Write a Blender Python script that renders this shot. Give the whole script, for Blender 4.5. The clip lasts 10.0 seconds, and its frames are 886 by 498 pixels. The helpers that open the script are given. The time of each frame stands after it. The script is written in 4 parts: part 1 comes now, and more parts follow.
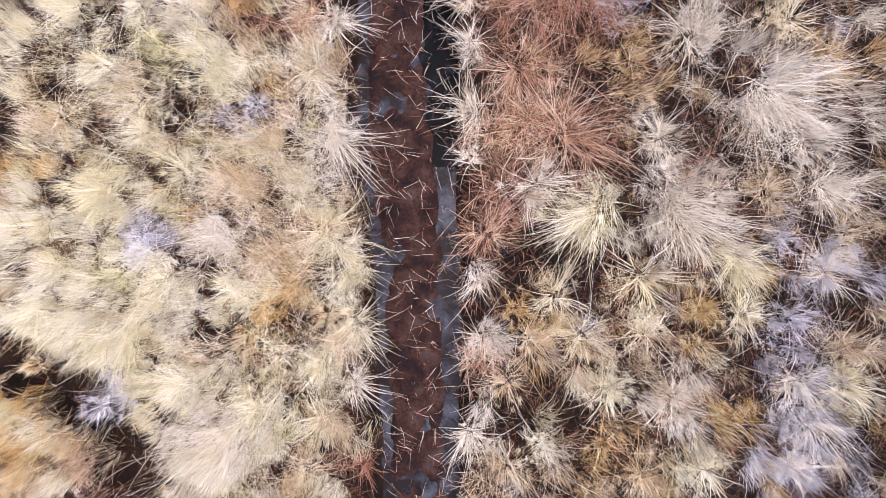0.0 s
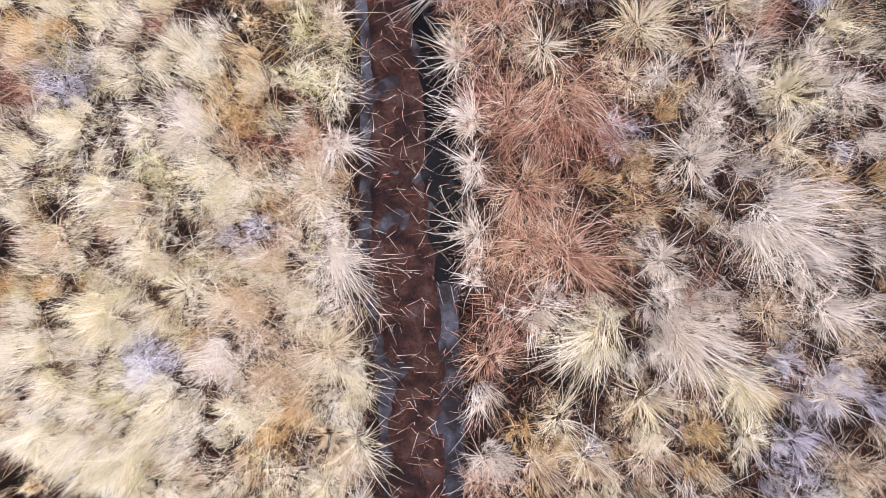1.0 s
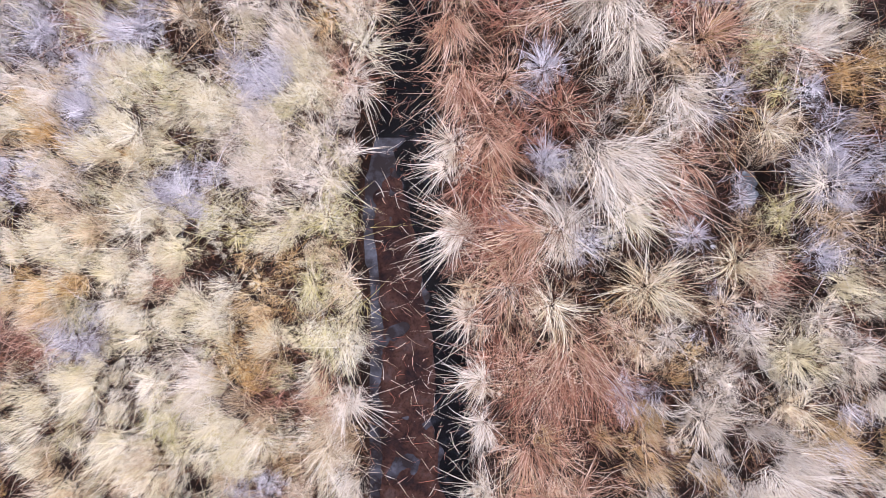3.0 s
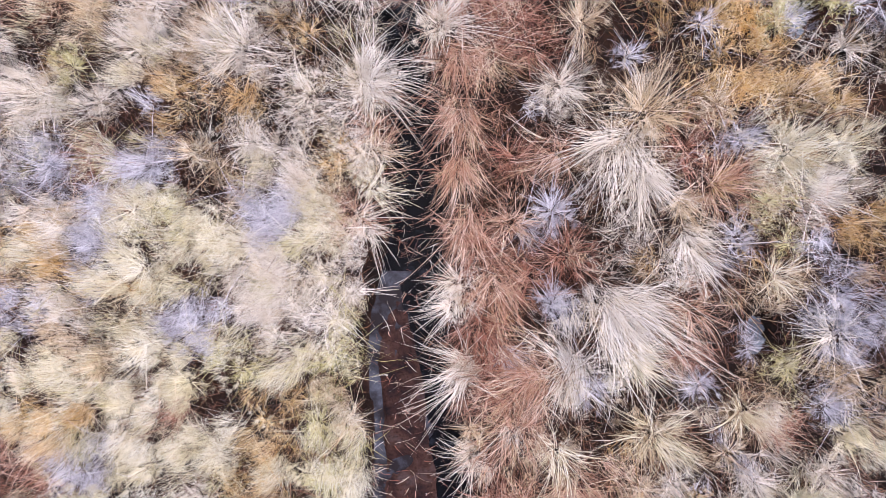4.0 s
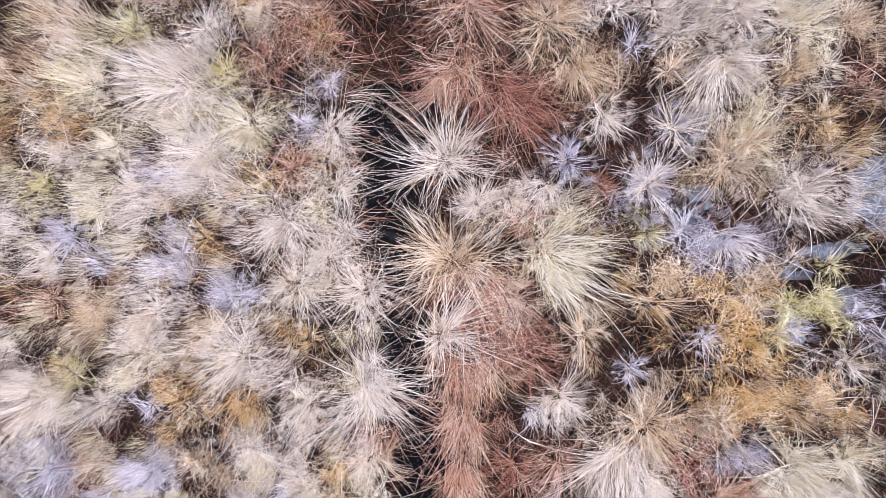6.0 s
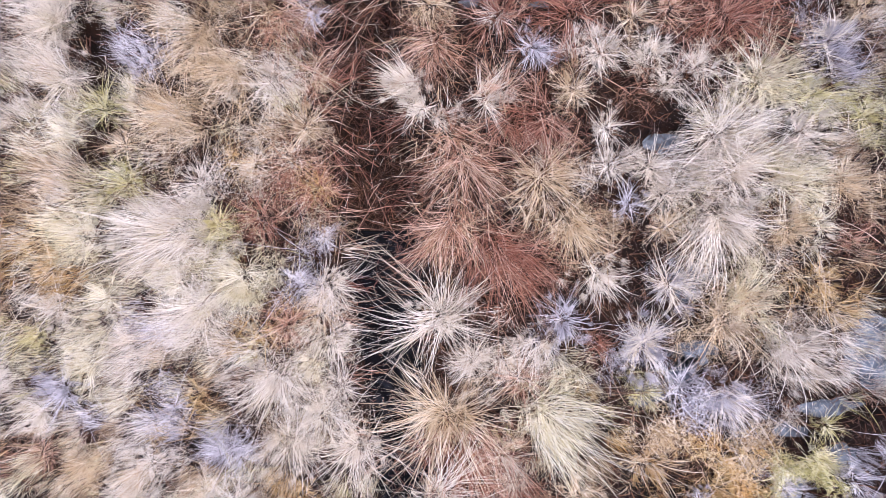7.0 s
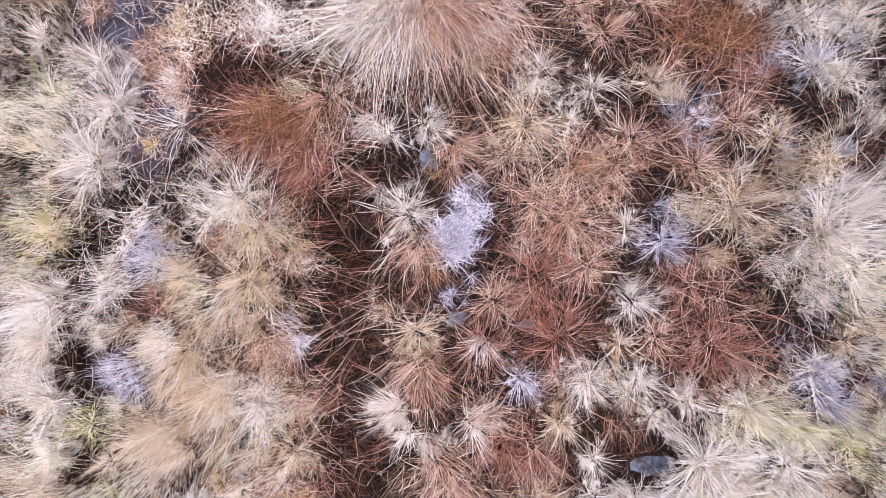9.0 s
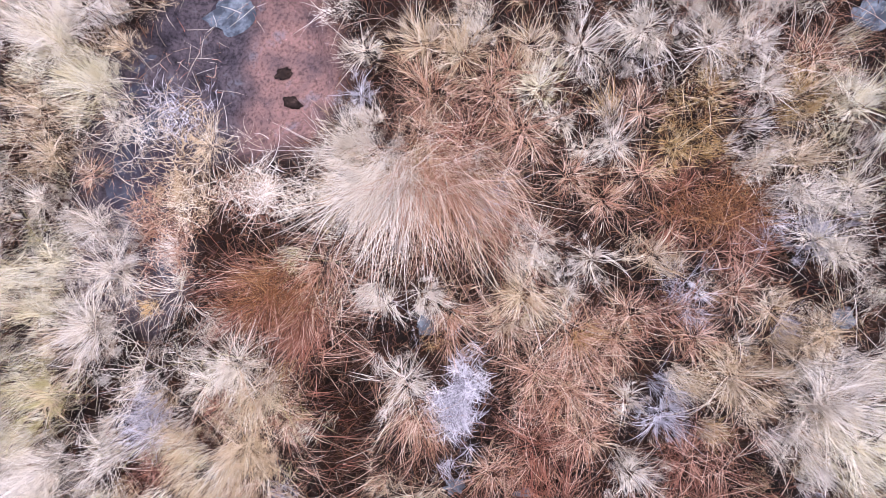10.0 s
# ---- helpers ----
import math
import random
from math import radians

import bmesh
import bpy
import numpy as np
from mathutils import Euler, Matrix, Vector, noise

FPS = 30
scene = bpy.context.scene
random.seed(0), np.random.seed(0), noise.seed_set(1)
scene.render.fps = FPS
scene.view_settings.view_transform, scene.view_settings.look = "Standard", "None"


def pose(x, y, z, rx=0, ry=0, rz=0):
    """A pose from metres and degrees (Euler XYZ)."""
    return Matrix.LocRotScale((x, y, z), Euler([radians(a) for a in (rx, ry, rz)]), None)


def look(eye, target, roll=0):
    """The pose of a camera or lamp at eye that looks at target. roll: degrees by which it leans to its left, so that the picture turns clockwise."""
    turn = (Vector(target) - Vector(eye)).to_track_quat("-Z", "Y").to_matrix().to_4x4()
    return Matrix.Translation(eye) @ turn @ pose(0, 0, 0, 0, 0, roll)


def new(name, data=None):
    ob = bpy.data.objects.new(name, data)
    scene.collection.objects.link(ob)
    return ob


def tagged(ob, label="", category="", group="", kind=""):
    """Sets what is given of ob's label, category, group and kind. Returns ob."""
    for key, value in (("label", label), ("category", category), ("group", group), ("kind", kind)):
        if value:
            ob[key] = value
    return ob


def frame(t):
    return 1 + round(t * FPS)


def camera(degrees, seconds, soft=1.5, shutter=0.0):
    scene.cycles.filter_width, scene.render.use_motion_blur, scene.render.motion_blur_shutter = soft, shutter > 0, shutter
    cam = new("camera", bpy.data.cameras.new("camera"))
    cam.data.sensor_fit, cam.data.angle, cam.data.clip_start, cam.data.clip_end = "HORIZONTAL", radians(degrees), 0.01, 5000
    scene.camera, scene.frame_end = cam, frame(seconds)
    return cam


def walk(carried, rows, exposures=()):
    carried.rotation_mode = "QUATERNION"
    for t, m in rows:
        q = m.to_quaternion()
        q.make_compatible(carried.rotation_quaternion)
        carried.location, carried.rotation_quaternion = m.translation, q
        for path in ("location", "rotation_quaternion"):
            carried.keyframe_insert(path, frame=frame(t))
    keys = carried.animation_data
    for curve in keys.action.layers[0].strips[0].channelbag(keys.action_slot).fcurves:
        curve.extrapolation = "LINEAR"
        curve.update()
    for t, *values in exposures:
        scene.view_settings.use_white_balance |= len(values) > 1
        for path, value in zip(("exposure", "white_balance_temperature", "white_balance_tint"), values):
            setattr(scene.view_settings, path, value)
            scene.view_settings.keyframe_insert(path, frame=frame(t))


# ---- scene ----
# camera and its way: a low, slow flight straight down over the ditch
cam = camera(75.0, 10.0, soft=0.85)
walk(cam, [
    (0, pose(0.110, 0.032, 3.610, -1.38, 1.86, 0.80)),
    (0.5, pose(0.093, 0.420, 3.597, -1.19, 1.74, 0.66)),
    (1, pose(0.068, 0.810, 3.586, -1.00, 1.65, 0.57)),
    (1.5, pose(0.061, 1.215, 3.583, -0.96, 1.73, 0.40)),
    (2, pose(0.057, 1.632, 3.575, -0.92, 1.85, 0.16)),
    (2.5, pose(0.038, 2.058, 3.568, -0.85, 1.97, 0.15)),
    (2.7, pose(0.031, 2.230, 3.567, -0.85, 2.02, 0.12)),
    (3.8, pose(-0.022, 3.211, 3.564, -0.53, 2.13, 1.15)),
    (4, pose(-0.020, 3.398, 3.559, -0.53, 2.32, 1.20)),
    (4.5, pose(-0.045, 3.869, 3.552, -0.38, 2.30, 1.14)),
    (5, pose(-0.048, 4.364, 3.549, -0.28, 2.46, 1.05)),
    (5.5, pose(-0.047, 4.861, 3.547, -0.07, 2.63, 0.96)),
    (5.7, pose(-0.037, 5.063, 3.547, -0.00, 2.77, 0.90)),
    (6.8, pose(-0.070, 6.159, 3.529, 0.28, 2.08, 0.84)),
    (7, pose(-0.052, 6.359, 3.530, 0.36, 2.23, 0.83)),
    (7.5, pose(-0.043, 6.863, 3.534, 0.46, 2.06, 0.69)),
    (8, pose(-0.034, 7.379, 3.539, 0.56, 1.89, 0.55)),
    (8.5, pose(0.001, 7.906, 3.543, 0.73, 2.10, 0.49)),
    (9, pose(0.007, 8.434, 3.545, 0.91, 2.16, 0.45)),
    (9.5, pose(0.014, 8.979, 3.548, 1.10, 2.25, 0.44)),
    (10, pose(0.015, 9.515, 3.553, 1.27, 2.24, 0.58)),
], exposures=[(0, 1.02, 6060, 18), (3, 0.96, 5880, 19), (5, 0.95, 5760, 19.5), (10, 0.99, 5730, 22)])

# daylight: a bright overcast dome with a faint broad sun
world = bpy.data.worlds.new("world")
scene.world = world
world.use_nodes = True
sky = world.node_tree.nodes.new("ShaderNodeTexSky")
sky.sky_type = "NISHITA"
sky.sun_disc = False
sky.sun_elevation = radians(76)
sky.sun_rotation = radians(72)
sky.air_density, sky.dust_density = 1.0, 6.0
world.node_tree.links.new(sky.outputs[0], world.node_tree.nodes["Background"].inputs[0])
world.node_tree.nodes["Background"].inputs[1].default_value = 0.16
sun = new("sun", bpy.data.lights.new("sun", "SUN"))
sun.data.energy, sun.data.angle, sun.data.color = 1.5, radians(14), (1.0, 0.95, 0.88)
sun.matrix_world = look((2.13, 0.69, 9.0), (0, 0, 0))

rng = np.random.default_rng(7)


# ---- materials ----
def shader(name, rough=0.8, spec=0.25):
    m = bpy.data.materials.new(name)
    m.use_nodes = True
    b = m.node_tree.nodes["Principled BSDF"]
    b.inputs["Roughness"].default_value = rough
    b.inputs["Specular IOR Level"].default_value = spec
    return m, m.node_tree.nodes, m.node_tree.links, b


def ramp(nodes, stops):
    r = nodes.new("ShaderNodeValToRGB")
    e = r.color_ramp.elements
    while len(e) < len(stops):
        e.new(0.5)
    for i, (p, c) in enumerate(stops):
        e[i].position, e[i].color = p, (*c, 1)
    return r


def noise_at(nodes, links, scale, detail=4.0, rough=0.6):
    g = nodes.new("ShaderNodeNewGeometry")
    n = nodes.new("ShaderNodeTexNoise")
    n.inputs["Scale"].default_value, n.inputs["Detail"].default_value, n.inputs["Roughness"].default_value = scale, detail, rough
    links.new(g.outputs["Position"], n.inputs["Vector"])
    return n


def blended(nodes, links, fac, a, b, mode="MIX"):
    m = nodes.new("ShaderNodeMix")
    m.data_type, m.blend_type = "RGBA", mode
    if isinstance(fac, float):
        m.inputs[0].default_value = fac
    else:
        links.new(fac, m.inputs[0])
    for slot, v in ((6, a), (7, b)):
        if isinstance(v, tuple):
            m.inputs[slot].default_value = (*v, 1)
        else:
            links.new(v, m.inputs[slot])
    return m.outputs[2]


def grass_material(name, stops, stain, old, passing=0.05, downy=False):
    """Dry blades: each one its own tone, weathered in drifts, thin enough to pass light. downy: the even, bleached tone of fine tips."""
    m, nodes, links, b = shader(name, 0.6, 0.3)
    g = nodes.new("ShaderNodeNewGeometry")
    r = ramp(nodes, stops)
    tone = nodes.new("ShaderNodeAttribute")
    tone.attribute_name = "tone"
    blend = nodes.new("ShaderNodeMix")
    blend.inputs[0].default_value = 0.42
    links.new(g.outputs["Random Per Island"], blend.inputs[2])
    links.new(tone.outputs["Fac"], blend.inputs[3])
    wide = nodes.new("ShaderNodeMapRange")
    wide.inputs[1].default_value, wide.inputs[2].default_value = 0.25, 0.75
    if downy:
        wide.inputs[3].default_value, wide.inputs[4].default_value = 0.32, 1.0
    links.new(blend.outputs[0], wide.inputs[0])
    links.new(wide.outputs[0], r.inputs[0])
    n = noise_at(nodes, links, 3.5, 3.0)
    k = ramp(nodes, [(0.42, (0, 0, 0)), (0.72, (0.75, 0.75, 0.75))])
    links.new(n.outputs[0], k.inputs[0])
    fine = noise_at(nodes, links, 90.0, 2.0)
    kf = ramp(nodes, [(0.35, (0.72, 0.70, 0.68)), (0.62, (1, 1, 1))])
    links.new(fine.outputs[0], kf.inputs[0])
    c = blended(nodes, links, k.outputs[0], r.outputs[0], stain)
    patch = noise_at(nodes, links, 12.0, 3.0)
    kp = ramp(nodes, [(0.52, (0, 0, 0)), (0.70, (0.40, 0.40, 0.40))])
    links.new(patch.outputs[0], kp.inputs[0])
    c = blended(nodes, links, kp.outputs[0], c, old)
    c = blended(nodes, links, 0.6, c, kf.outputs[0], "MULTIPLY")
    links.new(c, b.inputs["Base Color"])
    t = nodes.new("ShaderNodeBsdfTranslucent")
    links.new(c, t.inputs[0])
    mix = nodes.new("ShaderNodeMixShader")
    mix.inputs[0].default_value = passing
    links.new(b.outputs[0], mix.inputs[1])
    links.new(t.outputs[0], mix.inputs[2])
    links.new(mix.outputs[0], nodes["Material Output"].inputs[0])
    return m


KINDS = {
    "pale": ("bleached_grass", [(0.0, (0.24, 0.175, 0.115)), (0.25, (0.50, 0.425, 0.335)), (0.6, (0.72, 0.655, 0.56)), (1.0, (0.83, 0.78, 0.715))], (0.63, 0.55, 0.42), (0.42, 0.31, 0.17)),
    "cream": ("cream_grass", [(0.0, (0.26, 0.195, 0.085)), (0.25, (0.55, 0.48, 0.31)), (0.6, (0.74, 0.685, 0.525)), (1.0, (0.84, 0.805, 0.71))], (0.66, 0.58, 0.34), (0.48, 0.36, 0.115)),
    "straw": ("straw_grass", [(0.0, (0.10, 0.052, 0.023)), (0.3, (0.35, 0.245, 0.14)), (0.65, (0.63, 0.50, 0.345)), (1.0, (0.83, 0.745, 0.61))], (0.54, 0.39, 0.21), (0.31, 0.18, 0.065)),
    "tan": ("tan_grass", [(0.0, (0.040, 0.014, 0.007)), (0.32, (0.205, 0.096, 0.055)), (0.62, (0.47, 0.280, 0.188)), (1.0, (0.77, 0.595, 0.475))], (0.38, 0.175, 0.098), (0.19, 0.064, 0.025)),
    "green": ("green_straw_grass", [(0.0, (0.12, 0.11, 0.025)), (0.3, (0.34, 0.31, 0.10)), (0.65, (0.58, 0.53, 0.27)), (1.0, (0.79, 0.75, 0.58))], (0.54, 0.46, 0.19), (0.34, 0.27, 0.05)),
    "russet": ("russet_grass", [(0.0, (0.020, 0.006, 0.003)), (0.40, (0.120, 0.041, 0.023)), (0.74, (0.32, 0.138, 0.088)), (1.0, (0.64, 0.41, 0.31))], (0.24, 0.074, 0.040), (0.11, 0.028, 0.010)),
    "ochre": ("ochre_grass", [(0.0, (0.10, 0.050, 0.012)), (0.4, (0.43, 0.28, 0.095)), (0.75, (0.68, 0.50, 0.25)), (1.0, (0.82, 0.71, 0.51))], (0.54, 0.29, 0.08), (0.34, 0.15, 0.025)),
    "lilac": ("grey_lilac_grass", [(0.0, (0.11, 0.098, 0.115)), (0.35, (0.36, 0.34, 0.375)), (0.7, (0.62, 0.597, 0.635)), (1.0, (0.83, 0.81, 0.85))], (0.36, 0.34, 0.385), (0.24, 0.23, 0.275)),
}
GRASS = {k: grass_material(*v) for k, v in KINDS.items()}
DOWN = {k: grass_material(v[0] + "_tips", *v[1:], 0.12, True) for k, v in KINDS.items()}
GREEN_HEART = grass_material("green_blades", [(0.0, (0.08, 0.09, 0.02)), (0.5, (0.22, 0.22, 0.06)), (1.0, (0.40, 0.38, 0.16))], (0.30, 0.26, 0.08), (0.12, 0.11, 0.03))
# Old thatch darkened below its own brown: shade of the gaps put into colour.
SHADED_THATCH = grass_material("shaded_old_thatch", [(0.0, (0.008, 0.003, 0.002)), (0.4, (0.034, 0.010, 0.005)), (0.75, (0.082, 0.027, 0.011)), (1.0, (0.17, 0.078, 0.034))], (0.042, 0.020, 0.007), (0.050, 0.011, 0.005))


def ground_material():
    """Black-brown peat, deepened with the painted shade of the gaps; red-brown wet mud in the ditch; violet and pink
    silt in the pool; a mottled straw cover far off.
    """
    m, nodes, links, b = shader("peat_ground", 0.9, 0.1)

    def mottled(scale, stops, warp=6.0):
        n = noise_at(nodes, links, scale, warp)
        r = ramp(nodes, stops)
        links.new(n.outputs[0], r.inputs[0])
        return r.outputs[0]

    def mask(name):
        a = nodes.new("ShaderNodeAttribute")
        a.attribute_name = name
        return a.outputs["Fac"]

    # Set darker than wet peat is: the gaps' missing shade put into colour.
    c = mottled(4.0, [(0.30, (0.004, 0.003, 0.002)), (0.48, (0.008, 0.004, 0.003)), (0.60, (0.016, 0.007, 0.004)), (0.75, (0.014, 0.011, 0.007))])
    mud = mottled(7.0, [(0.34, (0.008, 0.005, 0.006)), (0.45, (0.020, 0.009, 0.008)), (0.56, (0.036, 0.017, 0.013)), (0.70, (0.044, 0.030, 0.029))])
    silt = mottled(6.0, [(0.34, (0.022, 0.018, 0.022)), (0.46, (0.045, 0.037, 0.044)), (0.58, (0.070, 0.056, 0.062)), (0.70, (0.085, 0.085, 0.100))])
    pink = mottled(4.0, [(0.34, (0.085, 0.058, 0.060)), (0.46, (0.135, 0.085, 0.078)), (0.58, (0.19, 0.112, 0.096)), (0.70, (0.145, 0.125, 0.135))])
    silt = blended(nodes, links, mask("pink"), silt, pink)
    cover = mottled(3.2, [(0.35, (0.10, 0.055, 0.03)), (0.5, (0.24, 0.185, 0.12)), (0.65, (0.38, 0.33, 0.26))])
    c = blended(nodes, links, mask("ditch"), c, mud)
    c = blended(nodes, links, mask("pool"), c, silt)
    c = blended(nodes, links, mask("moor"), c, cover)
    f = noise_at(nodes, links, 48.0, 6.0)
    k = ramp(nodes, [(0.34, (0.30, 0.27, 0.27)), (0.54, (1, 1, 1)), (0.66, (1.0, 0.95, 0.95)), (0.71, (1.8, 1.8, 1.9))])
    links.new(f.outputs[0], k.inputs[0])
    links.new(blended(nodes, links, 0.75, c, k.outputs[0], "MULTIPLY"), b.inputs["Base Color"])
    bump = nodes.new("ShaderNodeBump")
    bump.inputs["Strength"].default_value, bump.inputs["Distance"].default_value = 0.5, 0.01
    links.new(f.outputs[0], bump.inputs["Height"])
    links.new(bump.outputs[0], b.inputs["Normal"])
    return m


def peat_material():
    m, nodes, links, b = shader("peat_lump", 0.9, 0.15)
    n = noise_at(nodes, links, 30.0, 6.0)
    r = ramp(nodes, [(0.3, (0.008, 0.005, 0.004)), (0.55, (0.022, 0.013, 0.010)), (0.7, (0.05, 0.032, 0.026))])
    links.new(n.outputs[0], r.inputs[0])
    links.new(r.outputs[0], b.inputs["Base Color"])
    bump = nodes.new("ShaderNodeBump")
    bump.inputs["Strength"].default_value, bump.inputs["Distance"].default_value = 0.8, 0.01
    links.new(n.outputs[0], bump.inputs["Height"])
    links.new(bump.outputs[0], b.inputs["Normal"])
    return m


def water_material(name, clear, sky_tint, lo, hi, scale=7.0, gloss=0.5):
    """Still peaty water, in parts with a dull blue-grey sky sheen painted into its colour."""
    m, nodes, links, b = shader(name, 0.1, gloss)
    n = noise_at(nodes, links, scale, 5.0)
    k = ramp(nodes, [(lo, (0, 0, 0)), (hi, (1, 1, 1))])
    links.new(n.outputs[0], k.inputs[0])
    f = noise_at(nodes, links, 50.0, 4.0)
    fr = ramp(nodes, [(0.3, tuple(c * 0.6 for c in sky_tint)), (0.65, sky_tint)])
    links.new(f.outputs[0], fr.inputs[0])
    links.new(blended(nodes, links, k.outputs[0], clear, fr.outputs[0]), b.inputs["Base Color"])
    rr = nodes.new("ShaderNodeMapRange")
    rr.inputs[3].default_value, rr.inputs[4].default_value = 0.12, 0.45
    links.new(k.outputs[0], rr.inputs[0])
    links.new(rr.outputs[0], b.inputs["Roughness"])
    return m


PEAT, GROUND = peat_material(), ground_material()
# The blue-grey second colours paint the sky's reflection; gloss is kept low.
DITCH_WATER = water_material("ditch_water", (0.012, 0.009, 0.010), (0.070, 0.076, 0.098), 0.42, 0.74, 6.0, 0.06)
# Deep water's black; on the undercut strip it paints the overhang's shade.
DEEP_WATER_AND_SHADE = water_material("deep_water", (0.003, 0.003, 0.004), (0.012, 0.013, 0.018), 0.54, 0.72, 9.0, 0.03)
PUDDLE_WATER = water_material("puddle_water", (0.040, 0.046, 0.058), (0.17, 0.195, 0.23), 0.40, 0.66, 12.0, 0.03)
POOL_WATER = water_material("pool_water", (0.030, 0.024, 0.032), (0.065, 0.075, 0.10), 0.46, 0.68, 4.0, 0.03)


# ---- the lie of the land ----
TABLE = rng.random((64, 64))


def lumps(x, y, size):
    """Smooth value noise between 0 and 1 with lumps of that size."""
    u, v = (0.8 * x + 0.6 * y) / size, (0.8 * y - 0.6 * x) / size
    i, j = np.floor(u).astype(int), np.floor(v).astype(int)
    a, b = u - i, v - j
    a, b = a * a * (3 - 2 * a), b * b * (3 - 2 * b)
    t = lambda p, q: TABLE[p % 64, q % 64]
    return (t(i, j) * (1 - a) + t(i + 1, j) * a) * (1 - b) + (t(i, j + 1) * (1 - a) + t(i + 1, j + 1) * a) * b


def rough(x, y, size):
    """Lumps with finer lumps on them, round nought."""
    return 0.62 * lumps(x, y, size) + 0.38 * lumps(x + 17, y - 5, size * 0.43) - 0.5


def smooth(x):
    x = np.clip(x, 0, 1)
    return x * x * (3 - 2 * x)


# the ditch: y, west edge, east edge
DITCH_Y = (-30, -1.7, -0.3, 0.5, 1.6, 2.3, 2.7, 3.1, 3.7, 4.3, 5.4, 6.3, 6.7, 7.3, 8.0, 8.8, 9.2)
DITCH_W = (-0.44, -0.44, -0.50, -0.62, -0.65, -0.66, -0.68, -0.64, -0.52, -0.56, -0.72, -0.84, -0.88, -0.93, -0.97, -0.96, -0.90)
DITCH_E = (0.14, 0.14, 0.10, 0.08, 0.05, -0.07, -0.15, -0.19, -0.18, -0.22, -0.36, -0.33, -0.42, -0.48, -0.62, -0.58, -0.62)


def inside_ditch(x, y):
    """Metres inside the ditch's edges, negative outside."""
    wob = 0.05 * (lumps(x + 9, y, 0.22) - 0.5)
    w, e = np.interp(y, DITCH_Y, DITCH_W), np.interp(y, DITCH_Y, DITCH_E)
    return np.minimum(np.minimum(x - w, e - x) + wob, (9.15 - y) * 0.5)


def near_line(x, y, pts):
    """Distance to a run of points (x, y)."""
    best = np.full(np.shape(x), 99.0)
    for (ax, ay), (bx, by) in zip(pts, pts[1:]):
        dx, dy = bx - ax, by - ay
        s = np.clip(((x - ax) * dx + (y - ay) * dy) / (dx * dx + dy * dy), 0, 1)
        best = np.minimum(best, np.hypot(x - ax - s * dx, y - ay - s * dy))
    return best


GULLY = ((-4.12, -0.80), (-3.34, -0.82), (-2.86, -0.89), (-2.38, -1.12), (-2.14, -1.51), (-2.10, -2.14))
SIDE_CHANNEL = ((-2.42, 7.06), (-2.50, 7.45), (-2.59, 7.87), (-2.71, 8.25), (-2.40, 8.56), (-2.25, 8.95), (-2.19, 9.28), (-2.28, 9.74), (-2.29, 10.32), (-2.14, 10.83))
SKY_SHEEN = (-1.58, 11.22)
WET_FLAT = ((-2.22, 9.35), (-2.23, 9.94), (-2.13, 10.61))
POOL = (-1.51, 10.81, 0.68, 0.66)  # middle and half sizes


PUDDLES = ((2.57, 5.76, 0.18, 0.25), (2.30, 5.40, 0.26, 0.07), (2.06, 5.24, 0.13, 0.06), (2.36, 5.08, 0.16, 0.10), (1.16, 5.44, 0.14, 0.08), (1.34, 5.62, 0.12, 0.12), (2.05, 4.88, 0.11, 0.12), (1.45, 5.73, 0.15, 0.09), (1.39, 6.19, 0.11, 0.14), (1.25, 7.09, 0.17, 0.08), (-0.24, 9.09, 0.08, 0.08), (2.66, 11.16, 0.15, 0.11), (2.46, 9.18, 0.09, 0.09), (-0.04, 8.03, 0.09, 0.06), (1.87, 2.84, 0.08, 0.14), (0.40, 8.00, 0.09, 0.04))  # middle, half sizes


